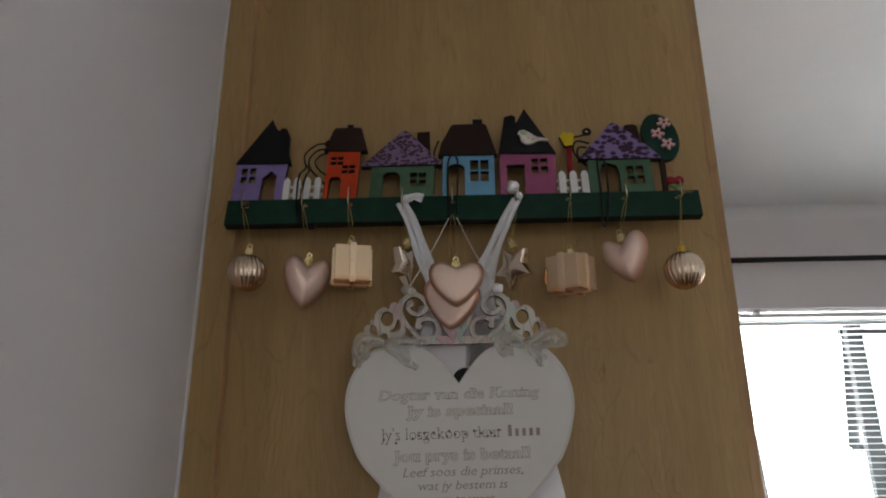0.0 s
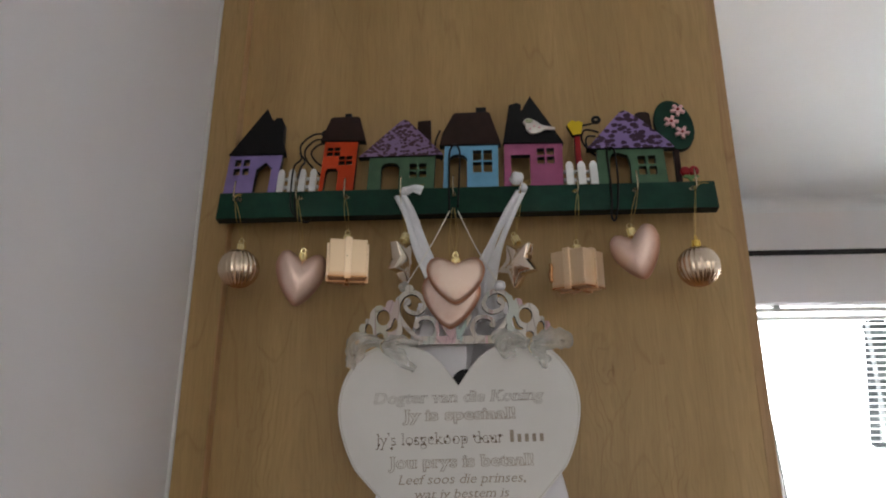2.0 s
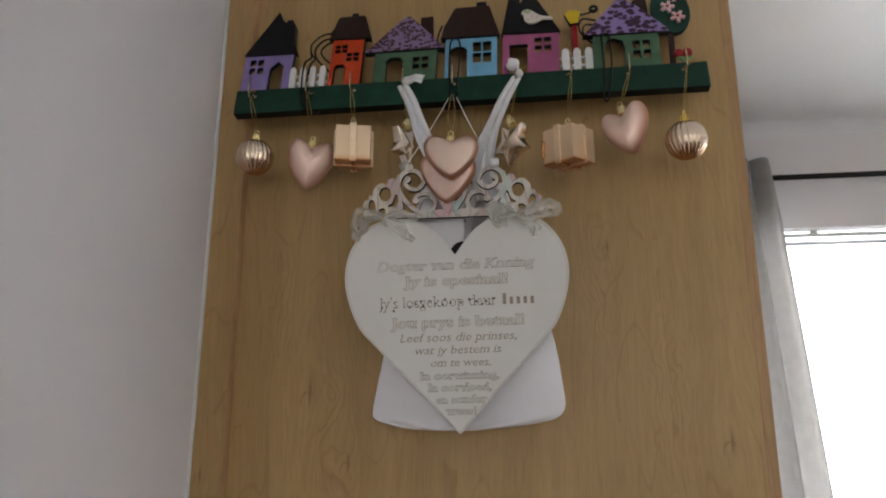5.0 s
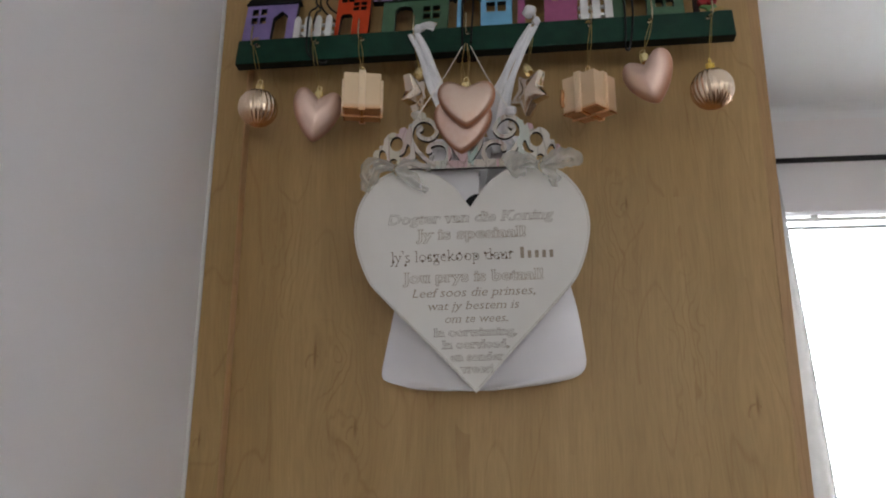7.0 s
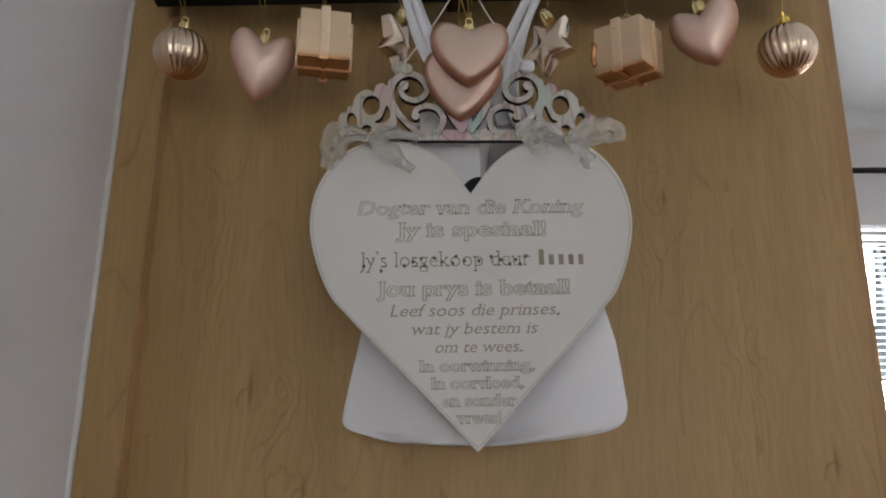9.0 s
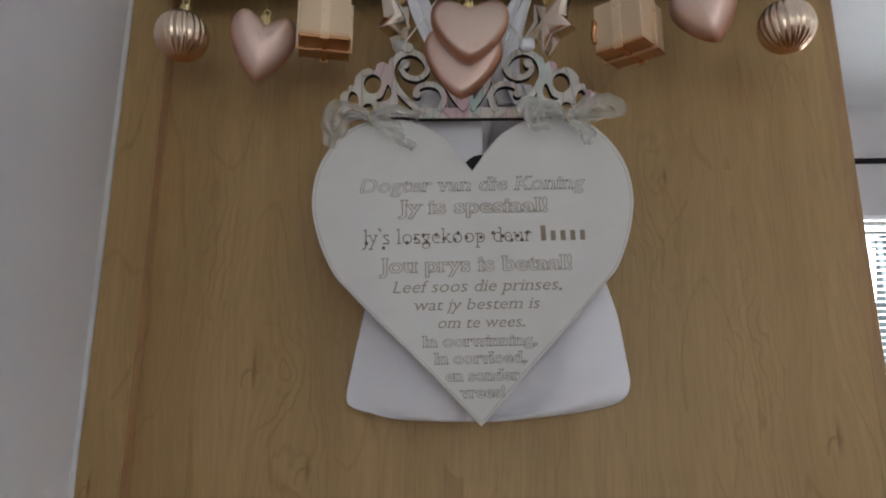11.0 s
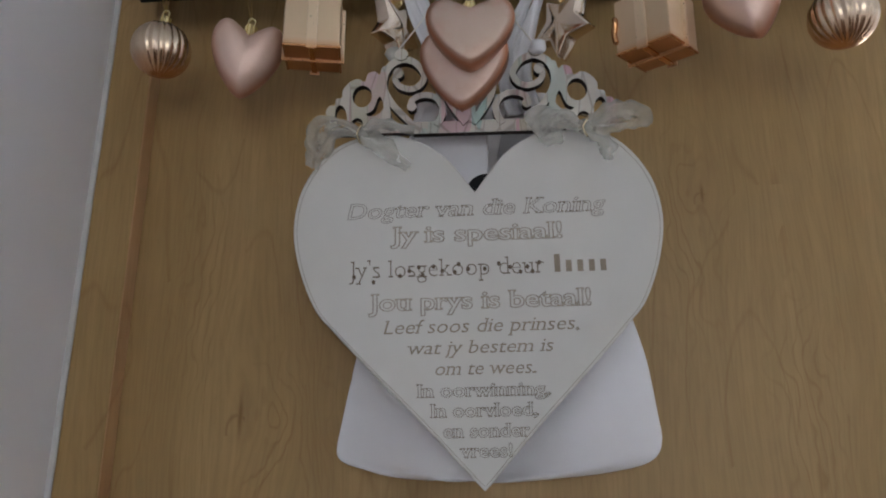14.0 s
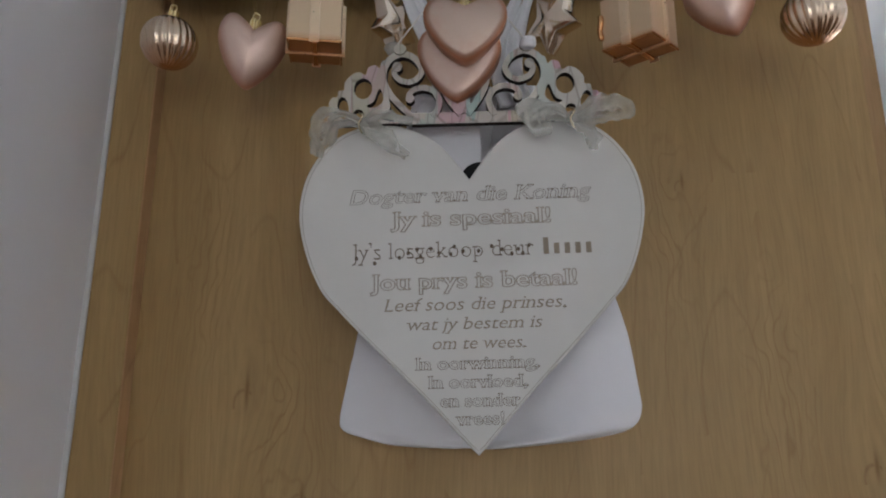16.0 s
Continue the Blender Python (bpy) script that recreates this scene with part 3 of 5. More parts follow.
part("side_panel", box(LEFT, 2.10, 0.0, PX, 2.116, TOP - 0.01), M_PANEL, ward)
part("back_panel", box(LEFT + 0.001, 0.877, 0.0, LEFT + 0.012, 2.099, TOP - 0.011), M_EDGE, ward)
part("top_panel", box(LEFT + 0.013, 0.877, TOP - 0.03, PX, 2.099, TOP - 0.012), M_EDGE, ward)
part("plinth", box(LEFT + 0.013, 0.877, 0.0, PX - 0.03, 2.099, 0.08), M_EDGE, ward)
for a, b in ((0.8605, 1.485), (1.488, 2.116)):
    d = part("door", box(PX + 0.0002, a, 0.09, DX, b, TOP - 0.012, bevel=0.0008), M_EDGE, ward, "maple laminate door with a browner edge")
    part("handle", tube([(DX, b - 0.05, 1.0), (DX + 0.028, b - 0.05, 1.0), (DX + 0.028, b - 0.05, 1.14), (DX, b - 0.05, 1.14)], 0.005, 8), M_STEELHOOK, d)

# ---------------------------------------------------------------- house-row hook rack
LEAN = math.atan(0.18)
RACK = Matrix.Translation((0, 0.804, 1.855)) @ Matrix.Rotation(-LEAN, 4, "X")
rack = thing("hook_rack", RACK, "painted wooden hook rack with a row of little houses", "hook rack")
WALL, ROOF = 0.007, 0.009
board = part("base_board", box(-0.273, 0, 0.0045, 0.2965, 0.0125, 0.0395, bevel=0.0012), [M_GREEN, M_BLACKEDGE], rack, "dark green painted board with a black underside")
for f in board.data.polygons:
    f.material_index = 1 if f.normal.z < -0.9 else 0
part("mounting_block", box(-0.014, 0.0127, 0.026, 0.010, 0.0475, 0.038), M_BROWN, rack)


def house(name, wall, holes, roof, wall_mat, roof_mat, chimney=None, chimney_mat=None, label=""):
    body = plate(name, [mm(wall)] + holes, WALL, [wall_mat, M_BLACKEDGE], rack, 0.001, label)
    r = plate("roof", [mm(roof)], ROOF, [roof_mat, M_BLACKEDGE], body, -0.003)
    if chimney:
        plate("chimney", [mm(chimney)], WALL - 0.001, [chimney_mat, M_BLACKEDGE], body, 0.0015)
    return body


def hole(x0, z0, x1, z1, bar=2.6):
    return panes(x0 / 1000, z0 / 1000, x1 / 1000, z1 / 1000, bar / 1000)


house("little_house", [(-270, 39), (-207, 39), (-204, 97), (-269, 97)],
      hole(-261.5, 65, -243.5, 87, 3.4) + [mm([(-235, 39.9), (-217, 39.9), (-216, 74), (-224, 82), (-234, 72)])],
      [(-270, 93), (-200, 92), (-205, 108), (-206.5, 137), (-211, 146.5), (-218, 147), (-220, 142.5), (-224, 147), (-231, 162)],
      M_LILAC, M_CHARCOAL, label="lilac house with a charcoal pointed roof")
house("little_house", [(-156, 39), (-115, 39), (-113, 112), (-154, 112)],
      hole(-150, 89, -134.5, 101, 2.0) + hole(-135, 75.5, -119, 88, 2.0) + [mm([(-151, 39.9), (-135.5, 39.9), (-135, 66), (-138, 70.5), (-147, 70.5), (-149.5, 67)])],
      [(-159, 110), (-104, 108), (-105, 113), (-113, 143), (-116, 145), (-146, 145), (-149, 143)],
      M_ORANGE, M_BROWN, [(-133, 143), (-125, 143), (-125, 153.5), (-133, 153.5)], M_CHARCOAL, "orange-red house with a dark brown roof")
house("little_house", [(-99, 39), (-20.5, 39), (-19, 87), (-98, 87)],
      hole(-49.5, 55.5, -30, 74.5, 3.0) + [mm([(-83, 39.9), (-62, 39.9), (-62, 70), (-65, 75), (-72, 76.5), (-79, 75.5), (-83, 71)])],
      [(-111, 84), (-10, 84), (-12, 88), (-41, 122), (-53, 136), (-58, 138), (-63, 135)],
      M_MOSS, M_SPOT, [(-42, 108), (-25, 102), (-26, 139), (-42, 138)], M_BROWN, "moss green house with a lilac spotted roof")
house("little_house", [(-10, 39), (54.5, 39), (55, 101), (-8.5, 101)],
      hole(25, 60, 47.5, 91, 2.6) + [[(x, z) for x, z in arch(-0.0035, 0.0399, 0.018, 0.086)]],
      [(-14.5, 98), (58.5, 97.5), (57, 104), (46, 144), (43, 145.5), (4, 145.5), (1, 143), (-11, 116)],
      M_BLUE, M_BROWN, [(29, 143), (42, 143), (41.5, 156.5), (29, 156.5)], M_CHARCOAL, "light blue house with a dark brown roof")
house("little_house", [(60.5, 39), (128.5, 39), (131, 101), (62, 101)],
      hole(100.5, 70, 120, 91, 3.0) + [mm([(69.5, 39.9), (91, 39.9), (92, 82.5), (70, 82.5)])],
      [(61, 99), (132, 97), (95.5, 168), (84, 145), (84, 155.5), (79, 158.5), (69.5, 155)],
      M_PINK, M_CHARCOAL, label="magenta pink house with a charcoal roof")
house("little_house", [(167.5, 39), (246.5, 39), (246, 89), (170, 89)],
      hole(215.5, 51, 235.5, 76.5, 3.4) + [mm([(181.5, 39.9), (205.5, 39.9), (206.5, 65), (204, 78), (194, 82), (187, 80), (184, 74)])],
      [(158, 87), (258.5, 85.5), (256, 91), (227, 124), (211, 139), (206, 141.5), (201, 139)],
      M_MOSS, M_SPOT2, [(220, 118), (238, 112), (237, 139), (233, 141.5), (224, 141.5), (220, 139)], M_BROWN, "moss green house with a dabbed lilac roof")


def fence(x0, count, pitch, w):
    f = part("picket_fence", box(x0 - 0.002, 0.003, 0.0455, x0 + pitch * (count - 1) + w + 0.002, 0.006, 0.0495), M_WHITE, rack, "small white picket fence")
    part("rail", box(x0 - 0.002, 0.003, 0.0575, x0 + pitch * (count - 1) + w + 0.002, 0.006, 0.0605), M_WHITE, f)
    for k in range(count):
        a = x0 + k * pitch
        plate("picket", [[(a, 0.039), (a + w, 0.039), (a + w, 0.066), (a + w * 0.8, 0.0695), (a + w * 0.5, 0.0710), (a + w * 0.2, 0.0695), (a, 0.066)]], 0.004, [M_WHITE, M_BIRD], f, -0.0005)


fence(-0.2060, 4, 0.0128, 0.0080)
fence(0.1320, 3, 0.0136, 0.0090)

post = plate("lamp_post", [mm([(145, 39), (152.5, 39), (153, 113), (146, 113)])], 0.006, [M_RED, M_BLACKEDGE], rack, 0.0065, "red post with a yellow top")
plate("post_top", [mm([(144, 110.5), (154, 112), (157.5, 129), (152, 132), (149, 130.5), (144.5, 133.5), (138, 126)])], 0.006, [M_YELLOW, M_BLACKEDGE], post, -0.0035)
tree = plate("round_tree", [ellipse(0.264, 0.1215, 0.0225, 0.0365, 28, 0.12)], 0.006, [M_GREEN, M_BLACKEDGE], rack, 0.003, "dark green tree with pink blossoms")
plate("trunk", [mm([(257, 39), (263, 39), (265, 92), (258.5, 92)])], 0.005, [M_BROWN, M_BLACKEDGE], tree, 0.001)
for cx, cz, rot in ((0.2705, 0.1415, 0.2), (0.2605, 0.1245, 0.6), (0.271, 0.1085, 0.4)):
    star = [(cx + (0.0086 if k % 6 in (2, 3, 4) else 0.0052 if k % 6 in (1, 5) else 0.0036) * math.cos(rot + k * math.tau / 30),
             cz + (0.0086 if k % 6 in (2, 3, 4) else 0.0052 if k % 6 in (1, 5) else 0.0036) * math.sin(rot + k * math.tau / 30)) for k in range(30)]
    b = plate("blossom", [star], 0.003, [M_PETAL, M_PETAL], tree, -0.0032, "pale pink blossom")
    dot = plate("blossom_centre", [ellipse(cx, cz, 0.0018, 0.0018, 10)], 0.002, [M_RED, M_RED], b, -0.0012)
rose = plate("rose", [ellipse(0.2665, 0.0535, 0.0058, 0.0062, 14)], 0.005, [M_RED, M_RED], rack, -0.001, "two red roses with green leaves", 0.0015)
plate("bloom", [ellipse(0.276, 0.0535, 0.0058, 0.0062, 14)], 0.005, [M_RED, M_RED], rose, -0.0005, "red rose", 0.0015)
plate("leaf", [mm([(270, 39), (272.5, 39), (274, 44), (281, 45.5), (278, 48.5), (272, 47), (266, 48.5), (262, 46), (269, 43.5)])], 0.003, [M_LEAF, M_LEAF], rose, 0.0005)
bird = plate("bird", [[(x / 1000, z / 1000) for x, z in smooth_path([(85.5, 125), (88, 129), (93, 130.5), (101, 126), (108, 120), (121, 116.5), (122, 113.5), (111, 114), (104, 110), (95, 108.5), (89, 114), (88, 121)], 4, True)]],
             0.003, [M_BIRD, M_BIRD], rack, -0.0062, "cream wooden bird with an olive head")
plate("bird_head", [ellipse(0.0925, 0.1265, 0.0048, 0.0032, 14)], 0.001, [M_OLIVE, M_OLIVE], bird, -0.0008)
plate("wing_dot", [ellipse(0.0985, 0.1185, 0.0016, 0.0016, 10)], 0.001, [M_PETAL, M_PETAL], bird, -0.0006)
plate("wing_dot", [ellipse(0.1045, 0.1165, 0.0018, 0.0014, 10)], 0.001, [M_PETAL, M_PETAL], bird, -0.0006)
plate("wing_dot", [ellipse(0.0935, 0.1145, 0.0014, 0.0014, 10)], 0.001, [M_PETAL, M_PETAL], bird, -0.0006)
plate("eye", [ellipse(0.0905, 0.1270, 0.0007, 0.0007, 8)], 0.001, [M_CHARCOAL, M_CHARCOAL], bird, -0.0016)

HOOKS = (-0.247, -0.175, -0.120, -0.056, 0.003, 0.078, 0.141, 0.206, 0.269)
hook_path = smooth_path([(0, 0, 0.029), (0, -0.005, 0.029), (0, -0.008, 0.024), (0, -0.0135, 0.0185), (0, -0.0195, 0.0215), (0, -0.0215, 0.029), (0, -0.021, 0.0415)], 4)
for u in HOOKS:
    bm = tube(hook_path, 0.00100, 8)
    tube([(0, 0.001, 0.029), (0, -0.001, 0.029)], 0.0022, 10, bm)
    h = part("cup_hook", bm, M_STEELHOOK, rack, "brass cup hook", smooth=True)
    h.location.x = u


# knotted thread ends that stick out beside some hooks
for u, dx, dz in ((-0.247, 0.008, 0.004), (-0.056, 0.026, 0.010), (0.078, 0.012, 0.013), (0.269, 0.013, 0.006), (0.141, -0.006, -0.003)):
    pts = smooth_path([(u - 0.002, -0.0150, 0.021), (u + dx * 0.4, -0.0185, 0.0225 + dz * 0.7), (u + dx, -0.0175, 0.022 + dz)], 4)
    part("thread_end", tube(pts, 0.00045, 5), M_THREAD, rack, "gold thread end")
    part("thread_end", tube([(x, y - 0.0006, z - 0.0022 - 0.1 * (x - u)) for x, y, z in pts], 0.00045, 5), M_THREAD, rack, "gold thread end")


def hang_point(u):
    """Where a thread lies in its hook; the cords on the middle hook push the threads down."""
    return RACK @ Vector((u, -0.0135, 0.0040 if u == HOOKS[4] else 0.0200))

# ---------------------------------------------------------------- hanging ornaments
def strand_pair(name, start, end, gap, radius, mat, parent):
    """A thread loop from the hook to the ring of an ornament."""
    a, b = Vector(start), Vector(end)
    m = (a + b) / 2
    for s in (-1, 1):
        side = Vector((s * gap, 0, 0))
        pts = smooth_path([a + side * 0.25, m + side, b + side * 0.15], 5)
        part(name, tube(pts, radius, 5), mat, parent, smooth=True)


def cap_mesh():
    bm = tube([(0, 0, -0.003), (0, 0, 0.0062), (0, 0, 0.0068)], [0.0040, 0.0037, 0.0030], 16)
    for k in range(8):
        a = k * math.tau / 8
        tube([(0.0041 * math.cos(a), 0.0041 * math.sin(a), -0.0030), (0.0038 * math.cos(a), 0.0038 * math.sin(a), 0.0064)], 0.0007, 5, bm)
    ring = [(0.0026 * math.cos(k * math.tau / 12), 0, 0.0098 + 0.0026 * math.sin(k * math.tau / 12)) for k in range(12)]
    tube(ring, 0.0006, 6, bm, closed=True)
    return bm


def hang(ob, u, top, material=None, gap=0.0022):
    """Cap and thread; top is the cap's seat in world coordinates."""
    cap = part("cap", cap_mesh(), material or M_CAP, ob, "pale gold metal cap")
    local = ob.matrix_world.inverted() @ Vector(top)
    cap.location = local
    ring = Vector(top) + Vector((0, 0, 0.0110))
    inv = ob.matrix_world.inverted()
    strand_pair("thread", inv @ hang_point(u), inv @ ring, gap, 0.00036, M_THREAD, ob)
    return ob


def fluted_ball(r, flutes=22):
    bm, rows, n = bmesh.new(), [], flutes * 6
    for i in range(1, 28):
        th = math.pi * i / 28
        row = []
        for k in range(n):
            ph = k * math.tau / n
            twist = ph + 0.10 * math.cos(th)
            c = abs(math.cos(flutes / 2 * twist))
            rr = r * (1 - 0.065 * math.sin(th) ** 1.5 * (1 - c) ** 1.3)
            row.append(bm.verts.new((rr * math.sin(th) * math.cos(ph), rr * math.sin(th) * math.sin(ph), rr * math.cos(th) * 0.985)))
        rows.append(row)
    for a, b in zip(rows, rows[1:]):
        for k in range(n):
            bm.faces.new((a[k], b[k], b[(k + 1) % n], a[(k + 1) % n]))
    bm.faces.new(rows[0]), bm.faces.new(rows[-1][::-1])
    bmesh.ops.recalc_face_normals(bm, faces=bm.faces)
    return bm


def heart_outline(w, h, cleft=0.55):
    """A full, round-lobed heart of that width and height about its middle, as (x, z)."""
    half_ = [(0.0, 0.20 + 0.24 * (1 - cleft)), (0.10, 0.36 + 0.08 * (1 - cleft)), (0.22, 0.475), (0.32, 0.50), (0.42, 0.455), (0.485, 0.34), (0.50, 0.20), (0.463, 0.04), (0.385, -0.12), (0.275, -0.28), (0.140, -0.42), (0.047, -0.485)]
    right = smooth_path(half_, 4)
    loop = right + [(0.0, -0.5)] + [(-x, z) for x, z in right[::-1][:-1]]
    return [(x * w, z * h) for x, z in loop]


def puffy_heart(w, h, d, cleft=1.0):
    """A blown heart: its depth swells with the distance from the rim."""
    bm, out = bmesh.new(), heart_outline(w, h, cleft)
    n, steps = len(out), 15
    o = np.array(out)
    nxt = np.roll(o, -1, 0)
    reach = 0.38 * w

    def swell(x, z):
        p = np.array((x, z))
        e = nxt - o
        f = np.clip(((p - o) * e).sum(1) / (e * e).sum(1), 0, 1)
        gap = np.sort(np.hypot(*(o + e * f[:, None] - p).T))[0]
        q = min(gap / reach, 1.0)
        return math.sqrt(1 - (1 - q) ** 2)
    rings = {}
    for s in (-1, 1):
        for j in range(steps):
            k = 1 - (j / steps) ** 1.5
            if s == 1 and j == 0:
                rings[(1, 0)] = rings[(-1, 0)]
                continue
            rings[(s, j)] = [bm.verts.new((x * k, s * d / 2 * (swell(x * k, (z - 0.06 * h) * k + 0.06 * h) if j else 0), (z - 0.06 * h) * k + 0.06 * h)) for x, z in out]
        for j in range(steps - 1):
            a, b = rings[(s, j)], rings[(s, j + 1)]
            for k in range(n):
                q = (a[k], a[(k + 1) % n], b[(k + 1) % n], b[k])
                bm.faces.new(q if s == -1 else q[::-1])
        last = rings[(s, steps - 1)]
        bm.faces.new(last if s == -1 else last[::-1])
    bmesh.ops.recalc_face_normals(bm, faces=bm.faces)
    for _ in range(12):
        bmesh.ops.smooth_vert(bm, verts=bm.verts[:], factor=0.5, use_axis_x=False, use_axis_y=True, use_axis_z=False)
    bmesh.ops.smooth_vert(bm, verts=bm.verts[:], factor=0.4, use_axis_x=False, use_axis_y=True, use_axis_z=False)
    return bm


def flat_heart(w, h, d):
    """A thick heart with a nearly flat, softly rounded face."""
    out = heart_outline(w, h, 0.32)
    levels = [(0.0, 0.0), (0.0, 0.48), (0.0005, 0.58), (0.0030, 0.86), (0.0040, 0.92), (0.0052, 0.945), (0.0120, 0.985)]
    n = len(out)
    o = [Vector(p) for p in out]
    mid = Vector((0, 0.06 * h))
    bm, rings = bmesh.new(), {}
    for s in (-1, 1):
        for j, (g, y) in enumerate(levels):
            if s == 1 and j == 0:
                rings[(1, 0)] = rings[(-1, 0)]
                continue
            pts = [mid + (p - mid) * (1 - g / (0.46 * w)) for p in o]
            for i in (0, n // 2):
                pts[i] = Vector((0, pts[i].y))
            rings[(s, j)] = [bm.verts.new((p.x, s * d / 2 * y, p.y)) for p in pts]
        for j in range(len(levels) - 1):
            a, b = rings[(s, j)], rings[(s, j + 1)]
            for k in range(n):
                q = (a[k], a[(k + 1) % n], b[(k + 1) % n], b[k])
                bm.faces.new(q if s == -1 else q[::-1])
        last = rings[(s, len(levels) - 1)]
        c = bm.verts.new((0, s * d / 2, 0.1 * h))
        for k in range(n):
            q = (last[k], last[(k + 1) % n], c)
            bm.faces.new(q if s == -1 else q[::-1])
    bmesh.ops.recalc_face_normals(bm, faces=bm.faces)
    return bm


GROUP = "gold ornaments on the hook rack"


def ornament(name, mesh, material, m, label, u, top, smooth=True, cap_mat=None):
    ob = part(name, mesh, material, None, smooth=smooth)
    ob.matrix_world = m
    bpy.context.view_layer.update()
    tagged(ob, label, "ornament", GROUP)
    return hang(ob, u, top, cap_mat, 0.0040 if u == HOOKS[4] else 0.0022)


ornament("ball_ornament", fluted_ball(0.0221), M_CHAMP, pose(-0.2338, 0.790, 1.7948, 3, 2, 20), "champagne gold fluted ball ornament on a thread", HOOKS[0], (-0.2334, 0.790, 1.8165))
ornament("ball_ornament", fluted_ball(0.0219), M_CHAMP, pose(0.2584, 0.780, 1.7850, 2, -2, 55), "champagne gold fluted ball ornament on a thread", HOOKS[8], (0.2584, 0.780, 1.8068), cap_mat=M_GOLD)
ornament("heart_ornament", puffy_heart(0.054, 0.060, 0.032, 0.5), M_ROSE, pose(-0.1650, 0.789, 1.7812, 7, 6, 17), "puffy satin rose gold heart ornament on a thread", HOOKS[1], (-0.1632, 0.789, 1.8036))
ornament("heart_ornament", puffy_heart(0.0535, 0.0565, 0.032, 0.55), M_ROSE, pose(0.1975, 0.779, 1.7990, 2, -12, -32), "puffy satin rose gold heart ornament turned aside", HOOKS[7], (0.1930, 0.779, 1.8215))

# the two flat hearts in the middle, one before the other
ornament("heart_ornament", flat_heart(0.0585, 0.0475, 0.018), M_ROSEFRONT, pose(0.0076, 0.744, 1.7640, 6, 0, 3), "flat rose gold heart ornament before another heart", HOOKS[4], (0.0074, 0.744, 1.7815))
ornament("heart_ornament", flat_heart(0.0598, 0.0550, 0.018), M_ROSEFLAT, pose(0.0020, 0.7600, 1.7462, 6, 3, -3), "flat rose gold heart ornament behind another heart", HOOKS[4], (0.0030, 0.7565, 1.7650))


def gift_box(m, label, u, top, h, t):
    """A cube parcel of half width h and half height t with proud ribbon bands round all its sides and a copper
    underside that paints in what it reflects.
    """
    ob = part("gift_ornament", box(-h, -h, -t + 0.0006, h, h, t, bevel=0.0009), M_CHAMPSATIN, None)
    ob.matrix_world = m
    bpy.context.view_layer.update()
    tagged(ob, label, "ornament", GROUP)
    e, w, k = 0.0022, 0.0036, 0.0011
    for b in ((-w, -h - e, -t - e, w, -h, t + e), (-w, h, -t - e, w, h + e, t + e)):
        part("band", box(*b, bevel=0.0005), M_GIFTBAND, ob)
    for b in ((-h - 1.3 * e, -k, -t - e, -h, k, t), (h, -k, -t - e, h + 1.3 * e, k, t)):
        part("band", box(*b, bevel=0.0004), M_GIFTBAND, ob)
    part("band", box(-h, -w, t, h, w, t + e, bevel=0.0004), M_GIFTBAND, ob)
    part("band", box(-w, -h, t, w, -w, t + e * 0.9, bevel=0.0004), M_GIFTBAND, ob)
    part("base_reflection", box(-h + 0.0010, -h + 0.0010, -t - 0.0002, h - 0.0010, h - 0.0010, -t + 0.0007), M_COPPERDARK, ob, "glossy base with its dark reflection painted in copper")
    part("base_band", box(-h, -k, -t - e, h, k, -t - 0.0003, bevel=0.0003), M_GIFTBAND, ob)
    for a_, b_ in ((-h, -k - 0.0002), (k + 0.0002, h)):
        part("base_band", box(-w * 0.55, a_, -t - e * 0.8, w * 0.55, b_, -t - 0.0003, bevel=0.0003), M_COPPER, ob)
    for b in ((-h - 0.0005, -h - 0.0007, -t - 0.0004, h + 0.0005, -h + 0.0008, -t + 0.0010), (-h - 0.0007, -h + 0.0008, -t - 0.0004, -h + 0.0008, h, -t + 0.0010), (h - 0.0008, -h + 0.0008, -t - 0.0004, h + 0.0007, h, -t + 0.0010)):
        part("rim", box(*b, bevel=0.0003), M_COPPER, ob)
    return hang(ob, u, top)


gift_box(pose(-0.1120, 0.786, 1.7990, 3, 0, 13), "satin champagne gold gift box ornament on a thread", HOOKS[2], (-0.1130, 0.785, 1.8225), 0.0200, 0.0205)
turned = gift_box(pose(0.1335, 0.775, 1.7812, 4, 2, -39), "satin champagne gold gift box ornament turned cornerwise", HOOKS[6], (0.1335, 0.775, 1.8028), 0.0196, 0.0194)
fold = tube(smooth_path([(-0.0203, -0.0190, 0.008), (-0.0188, -0.0206, 0.003), (-0.0206, -0.0200, -0.004), (-0.0190, -0.0204, -0.012)], 4), [0.0008] + [0.0021] * 11 + [0.0009], 8)
part("side_fold", fold, M_COPPER, turned, "glossy copper fold", smooth=True)


def star_mesh(r, d):
    """A thick five-pointed star: upright sides, a low ridge down the middle of each arm."""
    bm = bmesh.new()
    rings = []
    for s in (-1, 1):
        rings.append([bm.verts.new(((r if k % 2 == 0 else r * 0.52) * math.sin(k * math.pi / 5), s * d * (0.34 if k % 2 == 0 else 0.40), (r if k % 2 == 0 else r * 0.52) * math.cos(k * math.pi / 5))) for k in range(10)])
    for s, ring in zip((-1, 1), rings):
        c = bm.verts.new((0, s * d * 0.62, 0))
        for k in range(10):
            bm.faces.new((ring[k], ring[(k + 1) % 10], c) if s == -1 else (ring[(k + 1) % 10], ring[k], c))
    for k in range(10):
        j = (k + 1) % 10
        bm.faces.new((rings[0][j], rings[0][k], rings[1][k], rings[1][j]))
    bmesh.ops.recalc_face_normals(bm, faces=bm.faces)
    bmesh.ops.bevel(bm, geom=bm.edges[:], offset=0.0014, segments=3, profile=0.6, affect="EDGES")
    return bm


